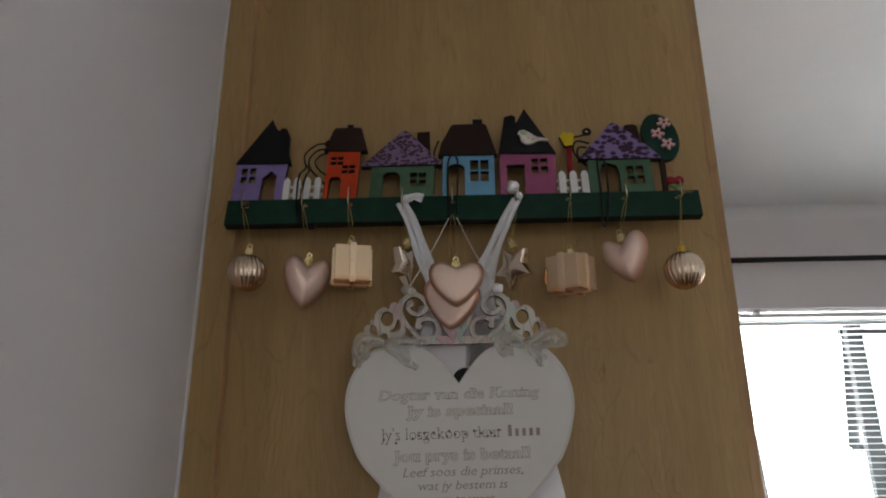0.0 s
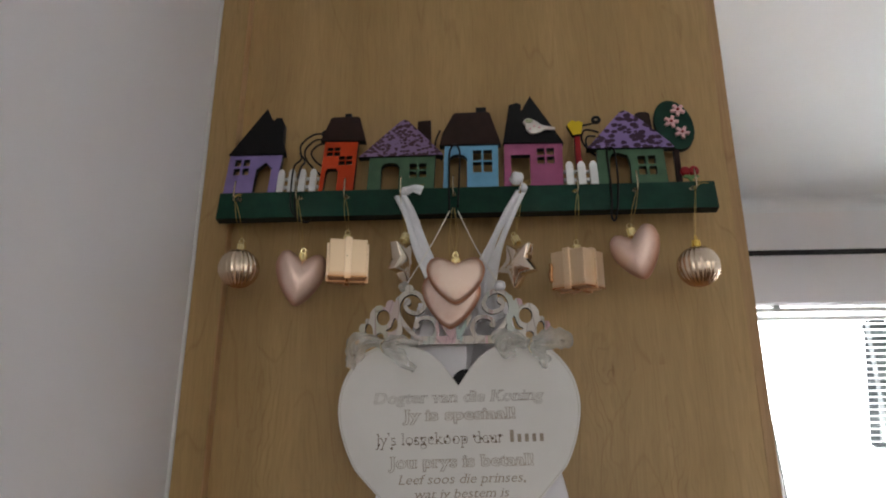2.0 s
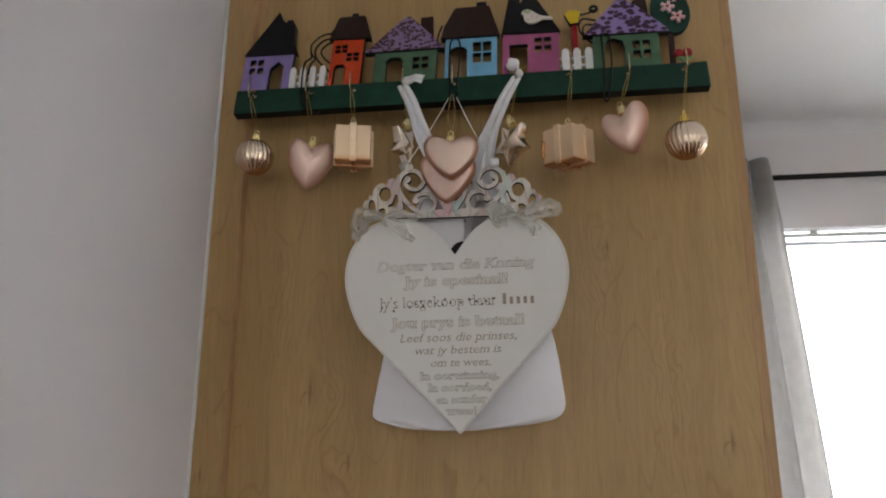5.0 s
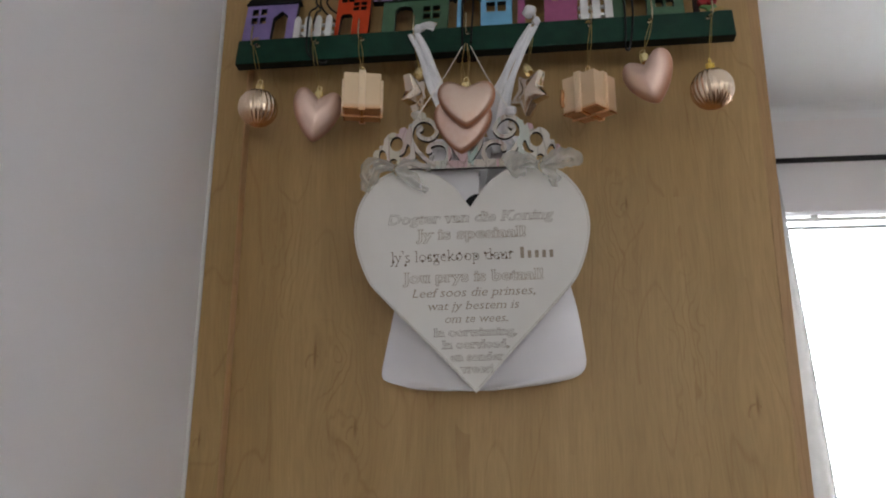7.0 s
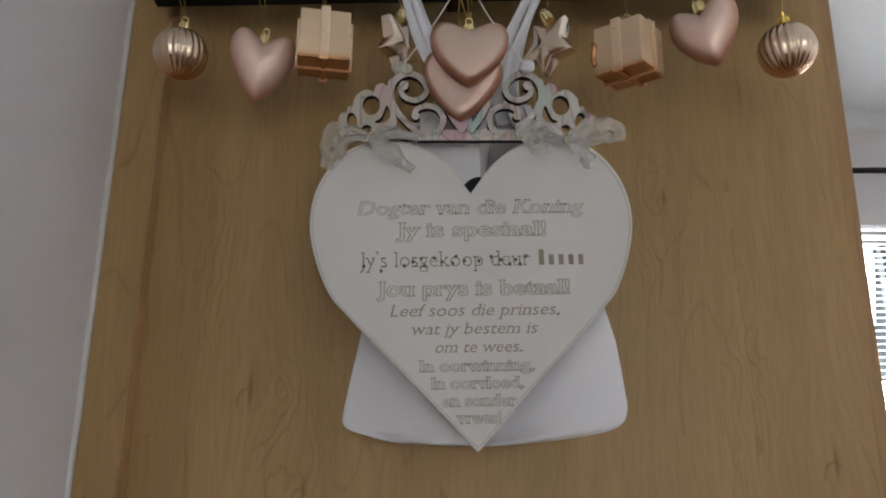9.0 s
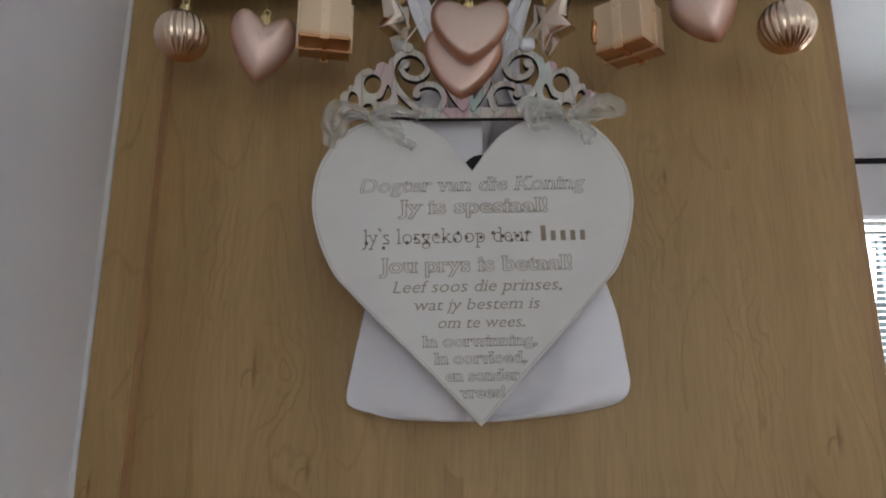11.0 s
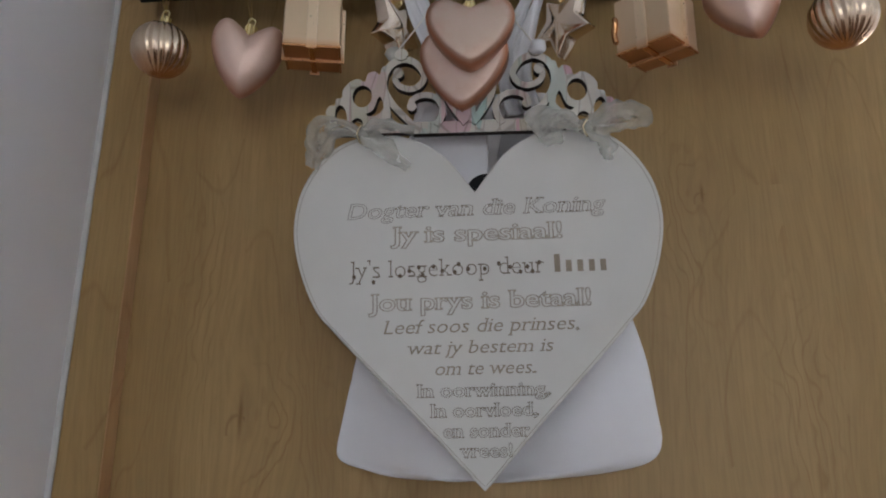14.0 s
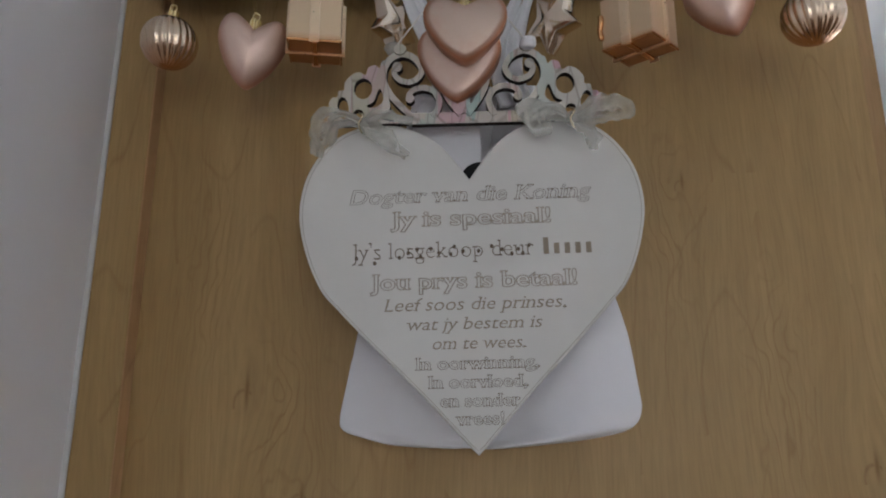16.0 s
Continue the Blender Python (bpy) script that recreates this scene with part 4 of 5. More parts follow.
ornament("star_ornament", star_mesh(0.0265, 0.015), M_STAR, pose(-0.0515, 0.787, 1.7985, 0, 24, 64), "shiny champagne gold star ornament seen edgewise", HOOKS[3], (-0.0500, 0.787, 1.8240))
ornament("star_ornament", star_mesh(0.0268, 0.015), M_STAR, pose(0.0725, 0.782, 1.7920, 0, -28, -44), "shiny champagne gold five-pointed star ornament", HOOKS[5], (0.0715, 0.782, 1.8170))


# ---------------------------------------------------------------- black cords over the rack
def cord(paths, label, ends=()):
    """A soft black cord in several bights, given in the rack's own plane as (x, out, z) in mm."""
    ob = None
    for p in paths:
        pts = [(x / 1000, -o / 1000, z / 1000) for x, o, z in smooth_path(p, 7)]
        if ob is None:
            ob = part("black_cord", tube(pts, 0.00115, 7), M_CORD, smooth=True)
            ob.matrix_world = RACK
            tagged(ob, label, "cord", "black cords on the rack")
        else:
            part("bight", tube(pts, 0.00115, 7), M_CORD, ob, smooth=True)
    for x, o, z in ends:
        ring = [(x / 1000 + 0.0040 * math.cos(k * math.tau / 16), -o / 1000, z / 1000 + 0.0040 * math.sin(k * math.tau / 16)) for k in range(16)]
        e = part("end_bead", tube(ring, 0.0020, 8, closed=True), M_CORD, ob, "small round black bead", smooth=True)
        part("bead_core", tube([(x / 1000, -o / 1000 - 0.001, z / 1000), (x / 1000, -o / 1000 + 0.001, z / 1000)], 0.0016, 10), M_STEELHOOK, e)
    return ob


cord([[(-158, -9, 128), (-172, -9, 127), (-186, -9, 112), (-182, -4, 88), (-186, 6, 70), (-186, 7, 40), (-183, 8, 12), (-176, 8, 1), (-168, 6, -6), (-163, 2, -3)],
      [(-158, -9, 120), (-170, -9, 118), (-180, -9, 104), (-176, -9, 88), (-164, -9, 74), (-157, -9, 66)],
      [(-158, -9, 114), (-166, -9, 110), (-172, -9, 100), (-166, -9, 88), (-157, -9, 80)],
      [(-186, -9, 100), (-178, -7, 86), (-178, 6, 68), (-180, 8, 38), (-178, 9, 10), (-171, 8, -2), (-163, 5, -6), (-160, 2, 0)]],
     "thin black cord looped over the rack", [(-156, -9, 128)])
cord([[(-2, 3, 6), (-2.5, 5, 40), (-2.5, 5, 80), (0, 5, 92), (4, 5, 95.5), (8, 5, 92), (10, 5, 80), (9, 6, 40), (8, 8, 8)],
      [(-15, -9, 128), (-20, -9, 112), (-20, -9, 96), (-12, -9, 84)]], "thin black cord hanging over the blue house")
cord([[(178, -9, 134), (164, -9, 130), (154, -9, 128)], [(176, -9, 118), (160, -9, 122), (155, -9, 108), (162, -9, 92), (170, -9, 84)],
      [(172, -9, 112), (162, -9, 112), (160, -9, 100), (168, -9, 88)],
      [(187, -6, 86), (182, 5, 85), (179.5, 6, 76), (180, 6, 40), (178.5, 7, 8), (176.5, 7, -6), (178, 6, -12), (181, 5, -11), (183, 5, -3), (185.5, 6, 12), (188.5, 6, 40), (189, 5, 76), (187, 4, 85), (183, 0, 88)]],
     "thin black cord looped round the green house", [(174, -7, 135)])

# ---------------------------------------------------------------- white fabric bib on two ribbons
SKIRT = smooth_path([(-0.038, 1.760), (-0.050, 1.700), (-0.060, 1.640), (-0.077, 1.570), (-0.0882, 1.515), (-0.0905, 1.501), (-0.0895, 1.4945), (-0.0845, 1.4908), (-0.074, 1.4878), (-0.045, 1.482), (0.018, 1.4805), (0.070, 1.4855),
                     (0.092, 1.4890), (0.1075, 1.4928), (0.1160, 1.4985), (0.1192, 1.5075), (0.1182, 1.5200), (0.1110, 1.570), (0.094, 1.640), (0.074, 1.710), (0.060, 1.760)], 5)


def fabric_mesh():
    """The bib: two layers, swelling a little, with soft upright folds."""
    loop = [(x, z) for x, z in SKIRT]
    half = len(loop) // 2
    left, right = [], []
    zs = [1.760 - (1.760 - 1.4808) * (1 - (1 - k / 64) ** 2.4) for k in range(65)]

    def edge(side, z):
        best = None
        for (xa, za), (xb, zb) in zip(loop, loop[1:]):
            if (za - z) * (zb - z) <= 0 and za != zb:
                x = xa + (xb - xa) * (z - za) / (zb - za)
                best = x if best is None else (min(best, x) if side < 0 else max(best, x))
        return best if best is not None else 0.018
    bm, grids = bmesh.new(), []
    nx = 40
    for s in (-1, 1):
        grid = []
        for z in zs:
            a, b = edge(-1, z), edge(1, z)
            row = []
            for i in range(nx + 1):
                f = 0.5 - 0.5 * math.cos(math.pi * i / nx)
                puff = (1 - (2 * f - 1) ** 10) ** 0.5
                fold = 0.0062 * math.sin(f * 11 + 1.5) * max(0.0, min(1.0, (1.62 - z) / 0.12)) * puff
                x = a + (b - a) * f
                lower = max(0.0, min(1.0, (1.665 - z) / 0.11))
                y = 0.8225 + s * 0.0024 * puff * min(1.0, 0.15 + (z - 1.4808) / 0.004) + fold - 0.185 * lower * (x + 0.089)
                row.append(bm.verts.new((x, y, z)))
            grid.append(row)
        for r0, r1 in zip(grid, grid[1:]):
            for i in range(nx):
                q = (r0[i], r1[i], r1[i + 1], r0[i + 1])
                bm.faces.new(q if s < 0 else q[::-1])
    bmesh.ops.remove_doubles(bm, verts=bm.verts[:], dist=0.0004)
    bmesh.ops.recalc_face_normals(bm, faces=bm.faces)
    return bm


bib = part("fabric_bib", fabric_mesh(), M_CLOTH, smooth=True)
tagged(bib, "white satin fabric bib hung by two ribbons behind the sign", "bib")
plate("front_fold", [[(-0.040, 1.640), (-0.034, 1.715), (-0.028, 1.735), (-0.004, 1.740), (0.015, 1.735), (0.0165, 1.70), (0.0165, 1.635)]], 0.0015, [M_CLOTH, M_CLOTH], bib, 0.7840, "white folded front", 0.0005)
# two grey sheets paint the shade on the white cloth behind the crown
plate("shade_sheet", [[(0.0175, 1.56), (0.10, 1.60), (0.080, 1.660), (0.062, 1.745), (0.030, 1.750), (0.0175, 1.68)]], 0.001, [M_SHADECLOTH, M_SHADECLOTH], bib, 0.8155, "grey sheet standing in for shade on the white cloth", 0.0002)
plate("shade_sheet", [[(-0.046, 1.712), (-0.036, 1.738), (0.010, 1.738), (0.016, 1.712)]], 0.001, [M_SHADECLOTH, M_SHADECLOTH], bib, 0.8132, "grey sheet standing in for shade on the white cloth", 0.0002)
plate("black_dot", [ellipse(0.0155, 1.6670, 0.0145, 0.0145, 28)], 0.001, [M_CHARCOAL, M_CHARCOAL], bib, 0.7822, "black round patch", 0.0002)


def ribbon(points, widths, parent, name="ribbon"):
    """A soft flat ribbon of changing width."""
    pts = smooth_path(points, 7)
    w = [q[0] for q in smooth_path([(v,) for v in widths], 7)]
    bm, rows = bmesh.new(), []
    for i, (p, k) in enumerate(zip(pts, w)):
        a, b = Vector(pts[max(0, i - 1)]), Vector(pts[min(len(pts) - 1, i + 1)])
        t = (b - a).normalized()
        n = Vector((0.25, -1, 0.1))
        side = t.cross(n).normalized()
        up = side.cross(t).normalized()
        row = []
        for j in range(7):
            f = j / 3 - 1
            wave = 0.22 * k * math.sin(f * 4.2 + i * 0.13) + 0.10 * k * math.cos(i * 0.5 + f * 2)
            row.append(bm.verts.new(Vector(p) + side * (f * k) + up * wave))
        rows.append(row)
    for r0, r1 in zip(rows, rows[1:]):
        for j in range(6):
            bm.faces.new((r0[j], r0[j + 1], r1[j + 1], r1[j]))
    bmesh.ops.recalc_face_normals(bm, faces=bm.faces)
    bmesh.ops.solidify(bm, geom=bm.faces[:], thickness=0.0009)
    return part(name, bm, M_RIBBON, parent, smooth=True)


hl, hr = hang_point(HOOKS[3]), hang_point(HOOKS[5])
ribbon([(hl.x - 0.0045, hl.y + 0.001, hl.z + 0.001), (-0.0465, 0.788, 1.848), (-0.0360, 0.792, 1.815), (-0.0205, 0.798, 1.780), (-0.0135, 0.806, 1.755), (-0.0195, 0.812, 1.735)], (0.0030, 0.0042, 0.0060, 0.0078, 0.0090, 0.0120), bib)
ribbon([(hl.x + 0.002, hl.y - 0.002, hl.z + 0.003), (-0.0410, 0.7865, 1.852), (-0.0305, 0.7905, 1.822), (-0.0160, 0.797, 1.786), (-0.0055, 0.806, 1.760)], (0.0028, 0.0040, 0.0046, 0.0050, 0.0075), bib)
ribbon([(hl.x + 0.001, hl.y - 0.003, hl.z + 0.004), (hl.x + 0.008, hl.y - 0.007, hl.z + 0.0060), (hl.x + 0.016, hl.y - 0.009, hl.z + 0.0058), (hl.x + 0.0245, hl.y - 0.008, hl.z + 0.0030)], (0.0026, 0.0034, 0.0048, 0.0066), bib, "ribbon_tail")
ribbon([(hr.x - 0.002, hr.y - 0.001, hr.z + 0.003), (hr.x - 0.0175, 0.786, 1.850), (0.0455, 0.790, 1.818), (0.0335, 0.796, 1.787), (0.0325, 0.804, 1.762), (0.0385, 0.811, 1.738)], (0.0030, 0.0034, 0.0040, 0.0078, 0.0085, 0.0100), bib)
ribbon([(hr.x + 0.003, hr.y - 0.002, hr.z + 0.002), (hr.x - 0.011, 0.785, 1.848), (0.0535, 0.789, 1.814), (0.0435, 0.796, 1.782), (0.0425, 0.804, 1.758), (0.0505, 0.810, 1.738)], (0.0026, 0.0030, 0.0036, 0.0072, 0.0080, 0.0085), bib)


def knot_mesh(c, r, stretch, seed):
    bm = bmesh.new()
    bmesh.ops.create_icosphere(bm, subdivisions=3, radius=r)
    for v in bm.verts:
        d = 1 + 0.30 * noise.noise(v.co * (1.4 / r) + Vector((seed, 0, 0)))
        v.co = Vector((v.co.x * stretch * d, v.co.y * 0.7 * d, v.co.z * d)) + Vector(c)
    return bm


part("ribbon_knot", knot_mesh((hl.x + 0.006, hl.y - 0.004, hl.z + 0.005), 0.0052, 1.3, 5), M_RIBBON, bib, smooth=True)
part("ribbon_knot", knot_mesh((hr.x - 0.004, hr.y - 0.006, hr.z + 0.016), 0.0078, 1.0, 9), M_RIBBON, bib, smooth=True)
part("ribbon_knot", knot_mesh((hr.x + 0.003, hr.y - 0.004, hr.z + 0.005), 0.0055, 0.9, 12), M_RIBBON, bib, smooth=True)

# ---------------------------------------------------------------- heart sign
SIGN = pose(0.0085, 0.768, 1.6635, 0, -1.5, 3.0)
half = [(0.0, 0.0), (0.020, 0.026), (0.043, 0.040), (0.068, 0.0435), (0.094, 0.034), (0.113, 0.010), (0.1195, -0.019), (0.115, -0.048), (0.104, -0.075), (0.0915, -0.090), (0.0785, -0.104), (0.0633, -0.1197), (0.0325, -0.151), (0.0035, -0.1825)]
right_side = smooth_path(half, 6)
outline = right_side + [(0.0, -0.1858)] + [(-x, z) for x, z in right_side[::-1][:-1]]
sign = part("heart_sign", shape_mesh([outline], 0.006, 0.0009), [M_SIGN, M_SIGNEDGE])
sign.matrix_world = SIGN
tagged(sign, "cream painted wooden heart sign with engraved verse lines", "sign")
inner = [(x * 0.980, (z + 0.06) * 0.978 - 0.060) for x, z in outline]
part("engraved_border", tube([(x, -0.0001, z) for x, z in inner[14:-14]], 0.00022, 5, flat=1.0), M_BURNPALE, sign)


def text_mesh(words, slant, line, bold):
    """The built-in lettering as a mesh: outlines of that thickness, or filled where line is 0."""
    cu = bpy.data.curves.new("text", "FONT")
    cu.body, cu.size, cu.shear, cu.offset, cu.resolution_u = words, 1.0, slant, bold, 3
    if line:
        cu.fill_mode, cu.bevel_depth, cu.bevel_resolution = "NONE", line, 0
    else:
        cu.fill_mode, cu.extrude = "BOTH", 0.02
    ob = new("text", cu)
    bpy.context.view_layer.update()
    me = bpy.data.meshes.new_from_object(ob.evaluated_get(bpy.context.evaluated_depsgraph_get()))
    bpy.data.objects.remove(ob)
    bpy.data.curves.remove(cu)
    me.materials.clear()
    return me


def stem_ends(words, slant, bold):
    """The level ends of upright strokes, as (x0, x1, y, way), where a serif belongs."""
    me, found = text_mesh(words.replace("!", " "), slant, 0.0, bold), {}
    for e in me.edges:
        p, q = (me.vertices[i].co for i in e.vertices)
        if abs(p.y - q.y) < 0.004 and p.z > 0.01 and q.z > 0.01 and 0.03 < abs(p.x - q.x) < 0.17:
            x0, x1, y = min(p.x, q.x), max(p.x, q.x), (p.y + q.y) / 2
            for level, way in ((0.0, 1), (0.449, -1), (0.682, -1), (-0.2, 1)):
                if abs(y - level) < 0.03:
                    found[(round(x0, 2), round(y, 1))] = (x0, x1, y, way)
    bpy.data.meshes.remove(me)
    return list(found.values())


def text_line(words, x0, x1, base, cap, material, outline_only=0.0, slant=0.0, bold=0.0):
    """A line of engraved serif lettering between x0 and x1, standing on base, with capitals of that height."""
    me = text_mesh(words, slant, outline_only, bold)
    co = np.array([v.co for v in me.vertices])
    lo, hi = co[:, 0].min(), co[:, 0].max()
    bm = bmesh.new()
    bm.from_mesh(me)
    bpy.data.meshes.remove(me)
    e, h, w = 0.055, 0.05, max(outline_only, 0.008)
    for a, b, y, way in stem_ends(words, slant, bold):
        if outline_only:
            bars = ((a - e, y, b + e, y), (a - e, y, a - e, y + way * h), (b + e, y, b + e, y + way * h), (a - e, y + way * h, a, y + way * h), (b, y + way * h, b + e, y + way * h))
            for p, q, r, t in bars:
                box(min(p, r) - w, min(q, t) - w, -0.02, max(p, r) + w, max(q, t) + w, 0.022, bm=bm)
        else:
            box(a - e * (1.5 if way < 0 else 1.2), min(y, y + way * h), -0.02, b + e * (0.2 if way < 0 else 1.2), max(y, y + way * h), 0.022, bm=bm)
    sx, sz = (x1 - x0) / (hi - lo), cap / 0.72
    for v in bm.verts:
        x, y, z = v.co
        v.co = (x0 + (x - lo) * sx, -z * 0.008 - 0.0001, base + y * sz)
    bmesh.ops.recalc_face_normals(bm, faces=bm.faces)
    return part("verse_line", bm, material, sign)


Z = 1.6635
TEXT = (("Dogter van die Koning", -84, 84, 1.6475, 11, M_BURNLINE, 0.0115, 0.18), ("Jy is spesiaal!", -56, 55, 1.6305, 11, M_BURNPALE, 0.020, 0.0),
        ("Jy's losgekoop deur", -82, 42, 1.6075, 12.5, M_BURNLINE, 0.0, 0.0), ("Jou prys is betaal!", -70, 70, 1.5865, 11, M_BURNPALE, 0.020, 0.0),
        ("Leef soos die prinses,", -60, 61, 1.5715, 9, M_BURN, 0.0, 0.25), ("wat jy bestem is", -44, 45, 1.5585, 8.5, M_BURN, 0.0, 0.25),
        ("om te wees.", -28, 33, 1.5455, 8.5, M_BURN, 0.0, 0.25), ("In oorwinning,", -39, 41, 1.5325, 8, M_BURNLINE, 0.015, 0.0),
        ("In oorvloed,", -31, 33, 1.5205, 8, M_BURNLINE, 0.015, 0.0), ("en sonder", -24, 28, 1.5085, 8, M_BURNLINE, 0.015, 0.0), ("vrees!", -14, 17, 1.4970, 8, M_BURNLINE, 0.015, 0.0))
for words, a, b, base, cap, mat, line, slant in TEXT:
    text_line(words, a / 1000, b / 1000, base - Z, cap / 1000, mat, line, slant, 0.016 if line and not slant else (-0.006 if slant and not line else (-0.020 if not line else 0.004)))
# dark burnt spots along the strokes of the third line
for x, z in ((-79, 1.2), (-66.5, -2.5), (-49.5, 1), (-43.5, 4), (-37.5, 6.3), (-35, 1.2), (-28, 6.5), (-22.5, 3.4), (-14.5, 2.4), (-12, 7.5), (-6, 4.2), (4.5, 4), (13.5, 7), (20.5, 4.6), (27, 1.4), (31.5, 4.5), (34.5, 1.4), (39, 7)):
    plate("burnt_spot", [ellipse(x / 1000, 1.6075 - Z + z / 1000, 0.00125, 0.0015, 10)], 0.0003, [M_BURNDARK, M_BURNDARK], sign, -0.00055, bevel=0.0)
# a word kept as plain bars
for k in range(5):
    part("verse_bar", box(0.0485 + k * 0.0072, -0.0003, 1.6080 - Z, 0.0485 + k * 0.0072 + 0.0036, 0.0002, (1.6195 if k == 0 else 1.6155) - Z), M_BURN, sign)

# ---------------------------------------------------------------- fretwork crown on the heart
CROWN = pose(0.0085, 0.7640, 1.7040, 3, -0.8, 3.0)


def strip_loop(path, width):
    """The outline of a flat strip along a path of (x, z), with rounded ends; width may taper."""
    pts = [Vector((x, z)) for x, z in path]
    n = len(pts)
    ws = width if isinstance(width, (list, tuple)) else [width] * n
    ws = [w_ * 1.18 for w_ in ws]
    ws = list(np.interp(np.linspace(0, 1, n), np.linspace(0, 1, len(ws)), ws))
    left, rgt = [], []
    for i, p in enumerate(pts):
        t = (pts[min(n - 1, i + 1)] - pts[max(0, i - 1)]).normalized()
        q = Vector((-t.y, t.x)) * (ws[i] / 2)
        left.append(p + q), rgt.append(p - q)
    t = (pts[-1] - pts[-2]).normalized()
    cap = [pts[-1] + (Vector((-t.y, t.x)) * math.cos(a) + t * math.sin(a)) * ws[-1] / 2 for a in (0.5, 1.0, 1.57, 2.14, 2.64)]
    return [tuple(v) for v in left + cap + rgt[::-1]]


crown = part("fretwork_crown", shape_mesh([rect(-0.0405, 0.0, 0.0405, 0.0085)], 0.0062, 0.0), [M_CROWN, M_LASER])
crown.matrix_world = CROWN
tagged(crown, "pastel patchwork fretwork crown with scrolls on the heart", "crown")


def fret(name, loops, y=0.0):
    return plate(name, loops, 0.0062, [M_CROWN, M_LASER], crown, y, bevel=0.0)


def blob_strip(path, width, r):
    """A scroll strip that ends in a round blob."""
    pts = smooth_path([(x / 1000, z / 1000) for x, z in path], 6)
    return strip_loop(pts, width), ellipse(pts[-1][0], pts[-1][1], r, r, 16)


for s in (-1, 1):
    def mir(loop):
        return [(s * x - 0.0030, z * 1.07) for x, z in loop]
    # offsets of a fraction of a millimetre keep the pieces from lying in one plane
    big, end = blob_strip([(37, 5), (44, 12), (51.5, 20), (57, 30), (57, 40), (52, 47.5), (43.5, 50.5), (35, 47), (30, 39), (32.5, 33), (39, 30), (47, 32.5), (50, 38), (47.5, 41)], [0.0034, 0.0040, 0.0042, 0.0036, 0.0034, 0.0034], 0.0036)
    fret("scroll", [mir(big)], -0.0004)
    fret("scroll_end", [mir(end)], -0.0009)
    small, end = blob_strip([(22, 5), (18.5, 11), (18, 17), (21.5, 23), (28, 25.5), (35, 24.5), (39, 21), (38.5, 18)], [0.0042, 0.0034, 0.0032], 0.0032)
    fret("scroll", [mir(small)], -0.0007)
    fret("scroll_end", [mir(end)], -0.0012)
    side = smooth_path(mm([(53, 11), (60, 8), (66, 3), (78, 1), (94, 2), (97, 7), (95.5, 10.5), (97, 16), (94.5, 20.5), (91, 20.8), (90, 25), (86, 25.8), (85.5, 31), (80.5, 36.5), (75, 38.2), (70.5, 36.2), (68.5, 41.5), (63.5, 43), (60.5, 40.8), (58.5, 46), (54.5, 45),
                           (57, 36), (57.5, 28), (54, 21)]), 4, True)
    holes = [side, ellipse(0.0722, 0.0262, 0.0066, 0.0074, 22), ellipse(0.0755, 0.0078, 0.0040, 0.0038, 16), ellipse(0.0865, 0.0130, 0.0040, 0.0078, 18, -0.15),
             smooth_path(mm([(60.5, 26), (64.5, 17), (69.5, 14), (66, 12.5), (61, 14), (57.5, 18.5)]), 3, True)]
    fret("side_fret", [mir(lp) for lp in holes], -0.0002)
    fret("branch", [mir(strip_loop(smooth_path(mm([(2, 6), (7, 12), (12, 19), (15.5, 26), (17, 34)]), 5), [0.0045, 0.0040, 0.0036]))], -0.0010)
    fret("bar", [mir(rect(0.0375, 0.0008, 0.0640, 0.0056))], -0.0006)
    fret("scallop", [mir(ellipse(0.0455, 0.0535, 0.0046, 0.0040, 16))], -0.0014)
fret("pillar", [rect(-0.0072, 0.0070, 0.0012, 0.0390)], -0.0005)

# white strings of the crown up to the middle hook
top_hook = hang_point(HOOKS[4])
strings = thing("crown_string", pose(0, 0, 0), "thin white string holding the crown from a hook", "string")
for x in (-0.0465, 0.0520):
    part("strand", tube(smooth_path([(x, 0.7625, 1.7630), ((x + top_hook.x) / 2, (0.7625 + top_hook.y) / 2, (1.7590 + top_hook.z) / 2), (top_hook.x + (0.005 if x > 0 else -0.004), top_hook.y, top_hook.z - 0.004)], 5), 0.0006, 6), M_STRING, strings, smooth=True)
    part("string_knot", knot_mesh((x, 0.7605, 1.7632), 0.0056, 1.0, x * 300), M_SHEER if x < 0 else M_RIBBON, strings, smooth=True)


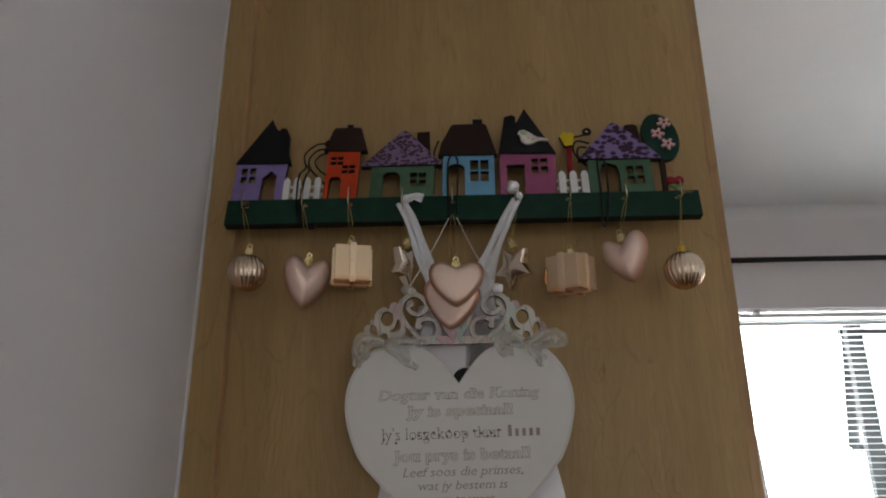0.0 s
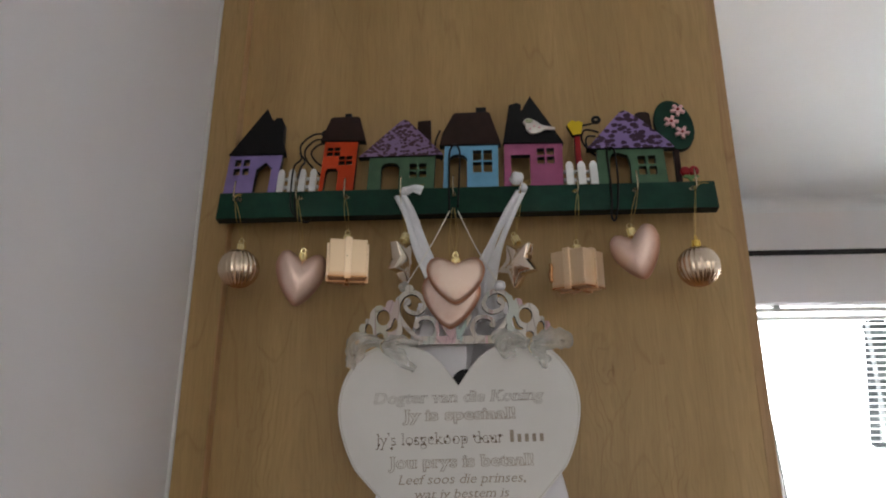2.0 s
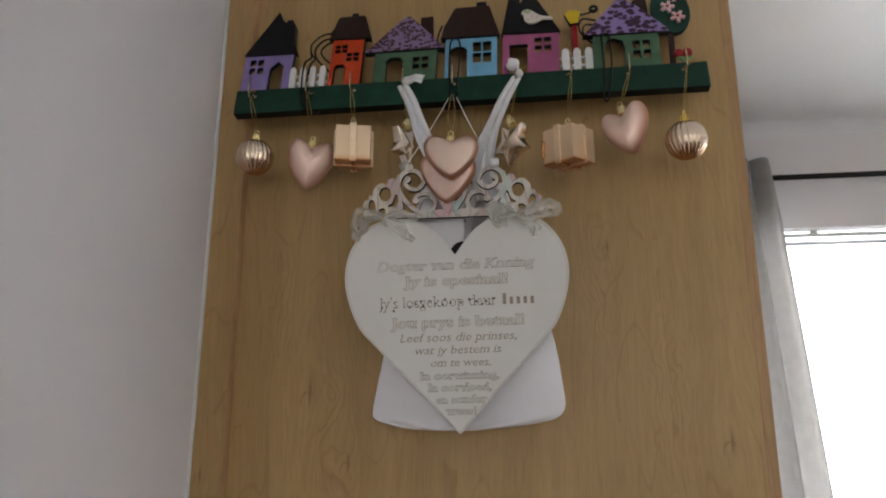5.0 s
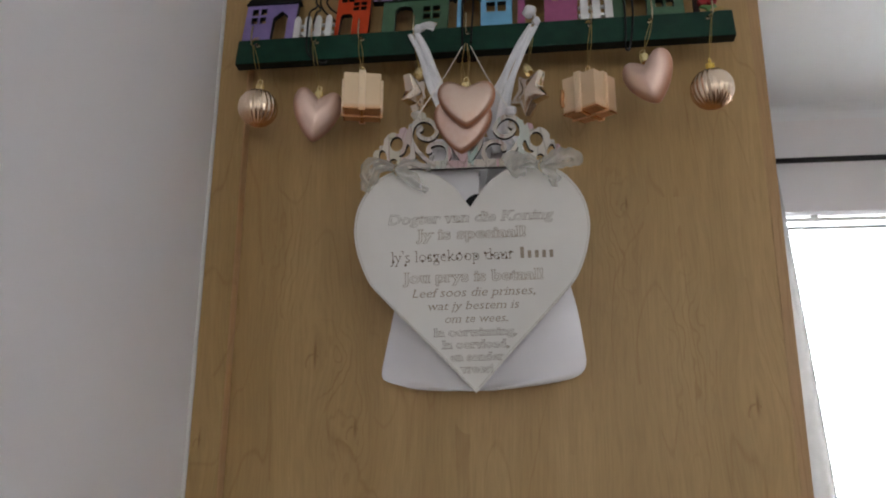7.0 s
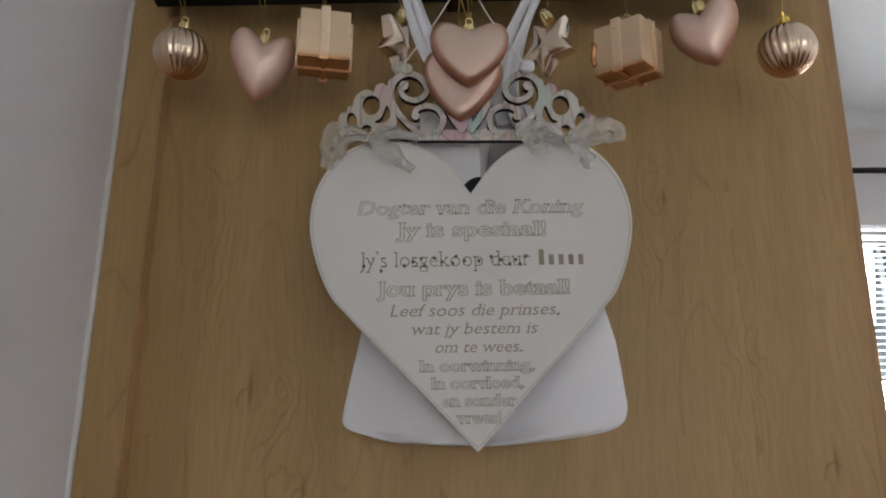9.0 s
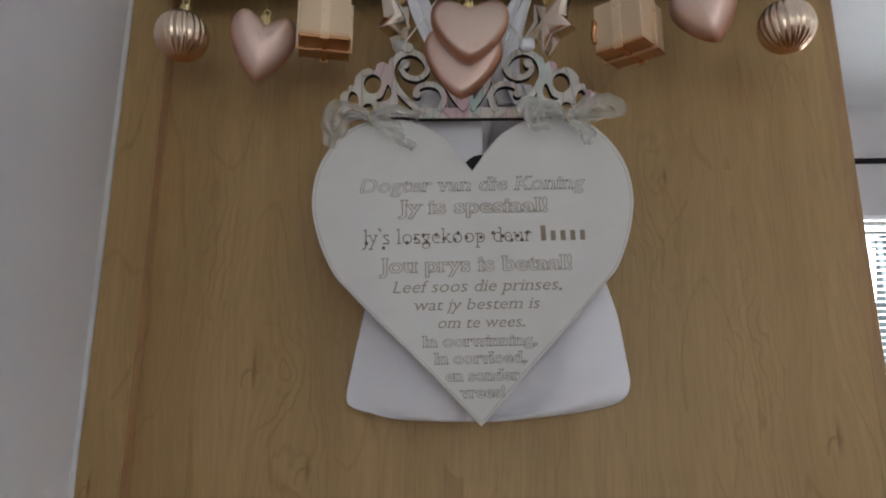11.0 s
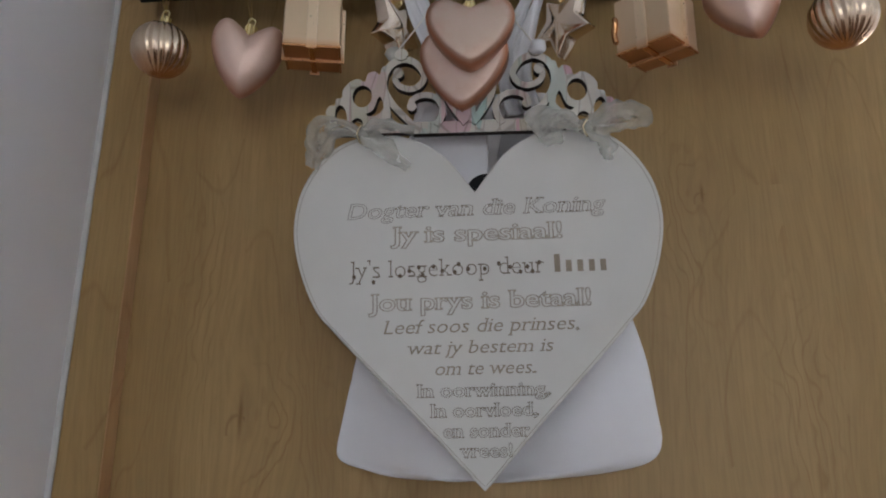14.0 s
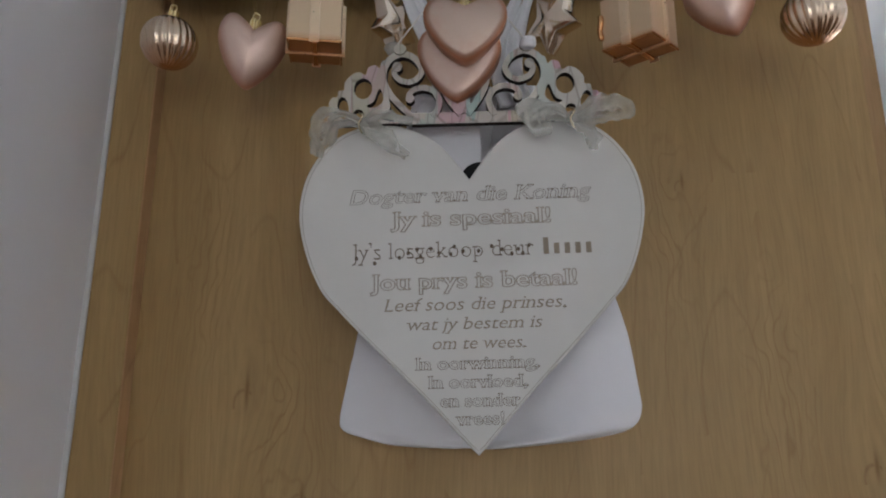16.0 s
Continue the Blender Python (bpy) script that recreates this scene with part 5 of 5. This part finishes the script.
# ---------------------------------------------------------------- organza bows
def bow(centre, loops, tails, label):
    ob = part("organza_bow", knot_mesh((0, 0, 0), 0.0050, 1.0, centre[0] * 90), M_SHEER, smooth=True)
    ob.matrix_world = Matrix.Translation(centre)
    tagged(ob, label, "bow", "organza bows on the sign")
    for nm, sets in (("loop", loops), ("tail", tails)):
        for pts, ws in sets:
            p3 = smooth_path([(x / 1000, -y / 1000, z / 1000) for x, y, z in pts], 8)
            w3 = [q[0] / 1000 for q in smooth_path([(v,) for v in ws], 8)]
            bm, rows = bmesh.new(), []
            for i, (p, k) in enumerate(zip(p3, w3)):
                a, b = Vector(p3[max(0, i - 1)]), Vector(p3[min(len(p3) - 1, i + 1)])
                t = (b - a).normalized()
                side = t.cross(Vector((0.15, -1, 0.35))).normalized()
                up = side.cross(t).normalized()
                rows.append([bm.verts.new(Vector(p) + side * (k * (j / 4 - 1)) + up * (0.0016 * math.sin(j * 1.3 + i * 0.24) + 0.0022 * noise.noise((j * 0.55, i * 0.22, centre[0] * 40))) + side * (0.0030 * noise.noise((i * 0.35, j * 0.2, centre[0] * 70)) * abs(j / 4 - 1))) for j in range(9)])
            for r0, r1 in zip(rows, rows[1:]):
                for j in range(8):
                    bm.faces.new((r0[j], r0[j + 1], r1[j + 1], r1[j]))
            part(nm, bm, M_SHEER, ob, smooth=True)
    # small twisted wire that ties it
    part("tie", tube(smooth_path([(-0.002, -0.005, 0.006), (0.0015, -0.0075, 0.003), (-0.0015, -0.0065, -0.003), (0.001, -0.006, -0.010)], 6), 0.0007, 6), M_STEELHOOK, ob, smooth=True)
    return ob


bow((-0.0665, 0.7590, 1.7040), [([(0, 0, 0), (-14, 5, 6), (-26, 6, 3), (-31, 5, -9), (-27, 3, -15)], (3, 6, 7, 6, 5)), ([(0, 0, 1), (12, 4, 4), (24, 5, 2), (36, 2, 0)], (3, 5, 5, 4))],
    [([(0, 1, -1), (-18, 3, -2), (-28, 3, -14), (-33, 2, -24)], (3, 7, 7, 4)), ([(0, 1, -2), (10, 3, -8), (20, 3, -16), (33, 2, -26)], (3, 8, 8, 3))],
    "sheer cream organza bow on the heart sign")
bow((0.0800, 0.7580, 1.7020), [([(0, 0, 0), (12, 6, 5), (22, 8, 8), (31, 7, 7), (33, 5, 1), (22, 3, -1), (7, 2, 0)], (3, 6, 9, 9, 7, 6, 3)), ([(0, 0, 1), (-12, 5, 6), (-24, 6, 2), (-26, 5, -8), (-14, 4, -8)], (3, 6, 7, 6, 4))],
    [([(0, 1, -1), (-14, 3, 2), (-28, 3, 6), (-36, 2, 2)], (3, 8, 10, 6)), ([(0, 1, -2), (8, 3, -8), (14, 3, -16), (12, 2, -24)], (3, 6, 6, 3))],
    "sheer cream organza bow with a long raised loop")
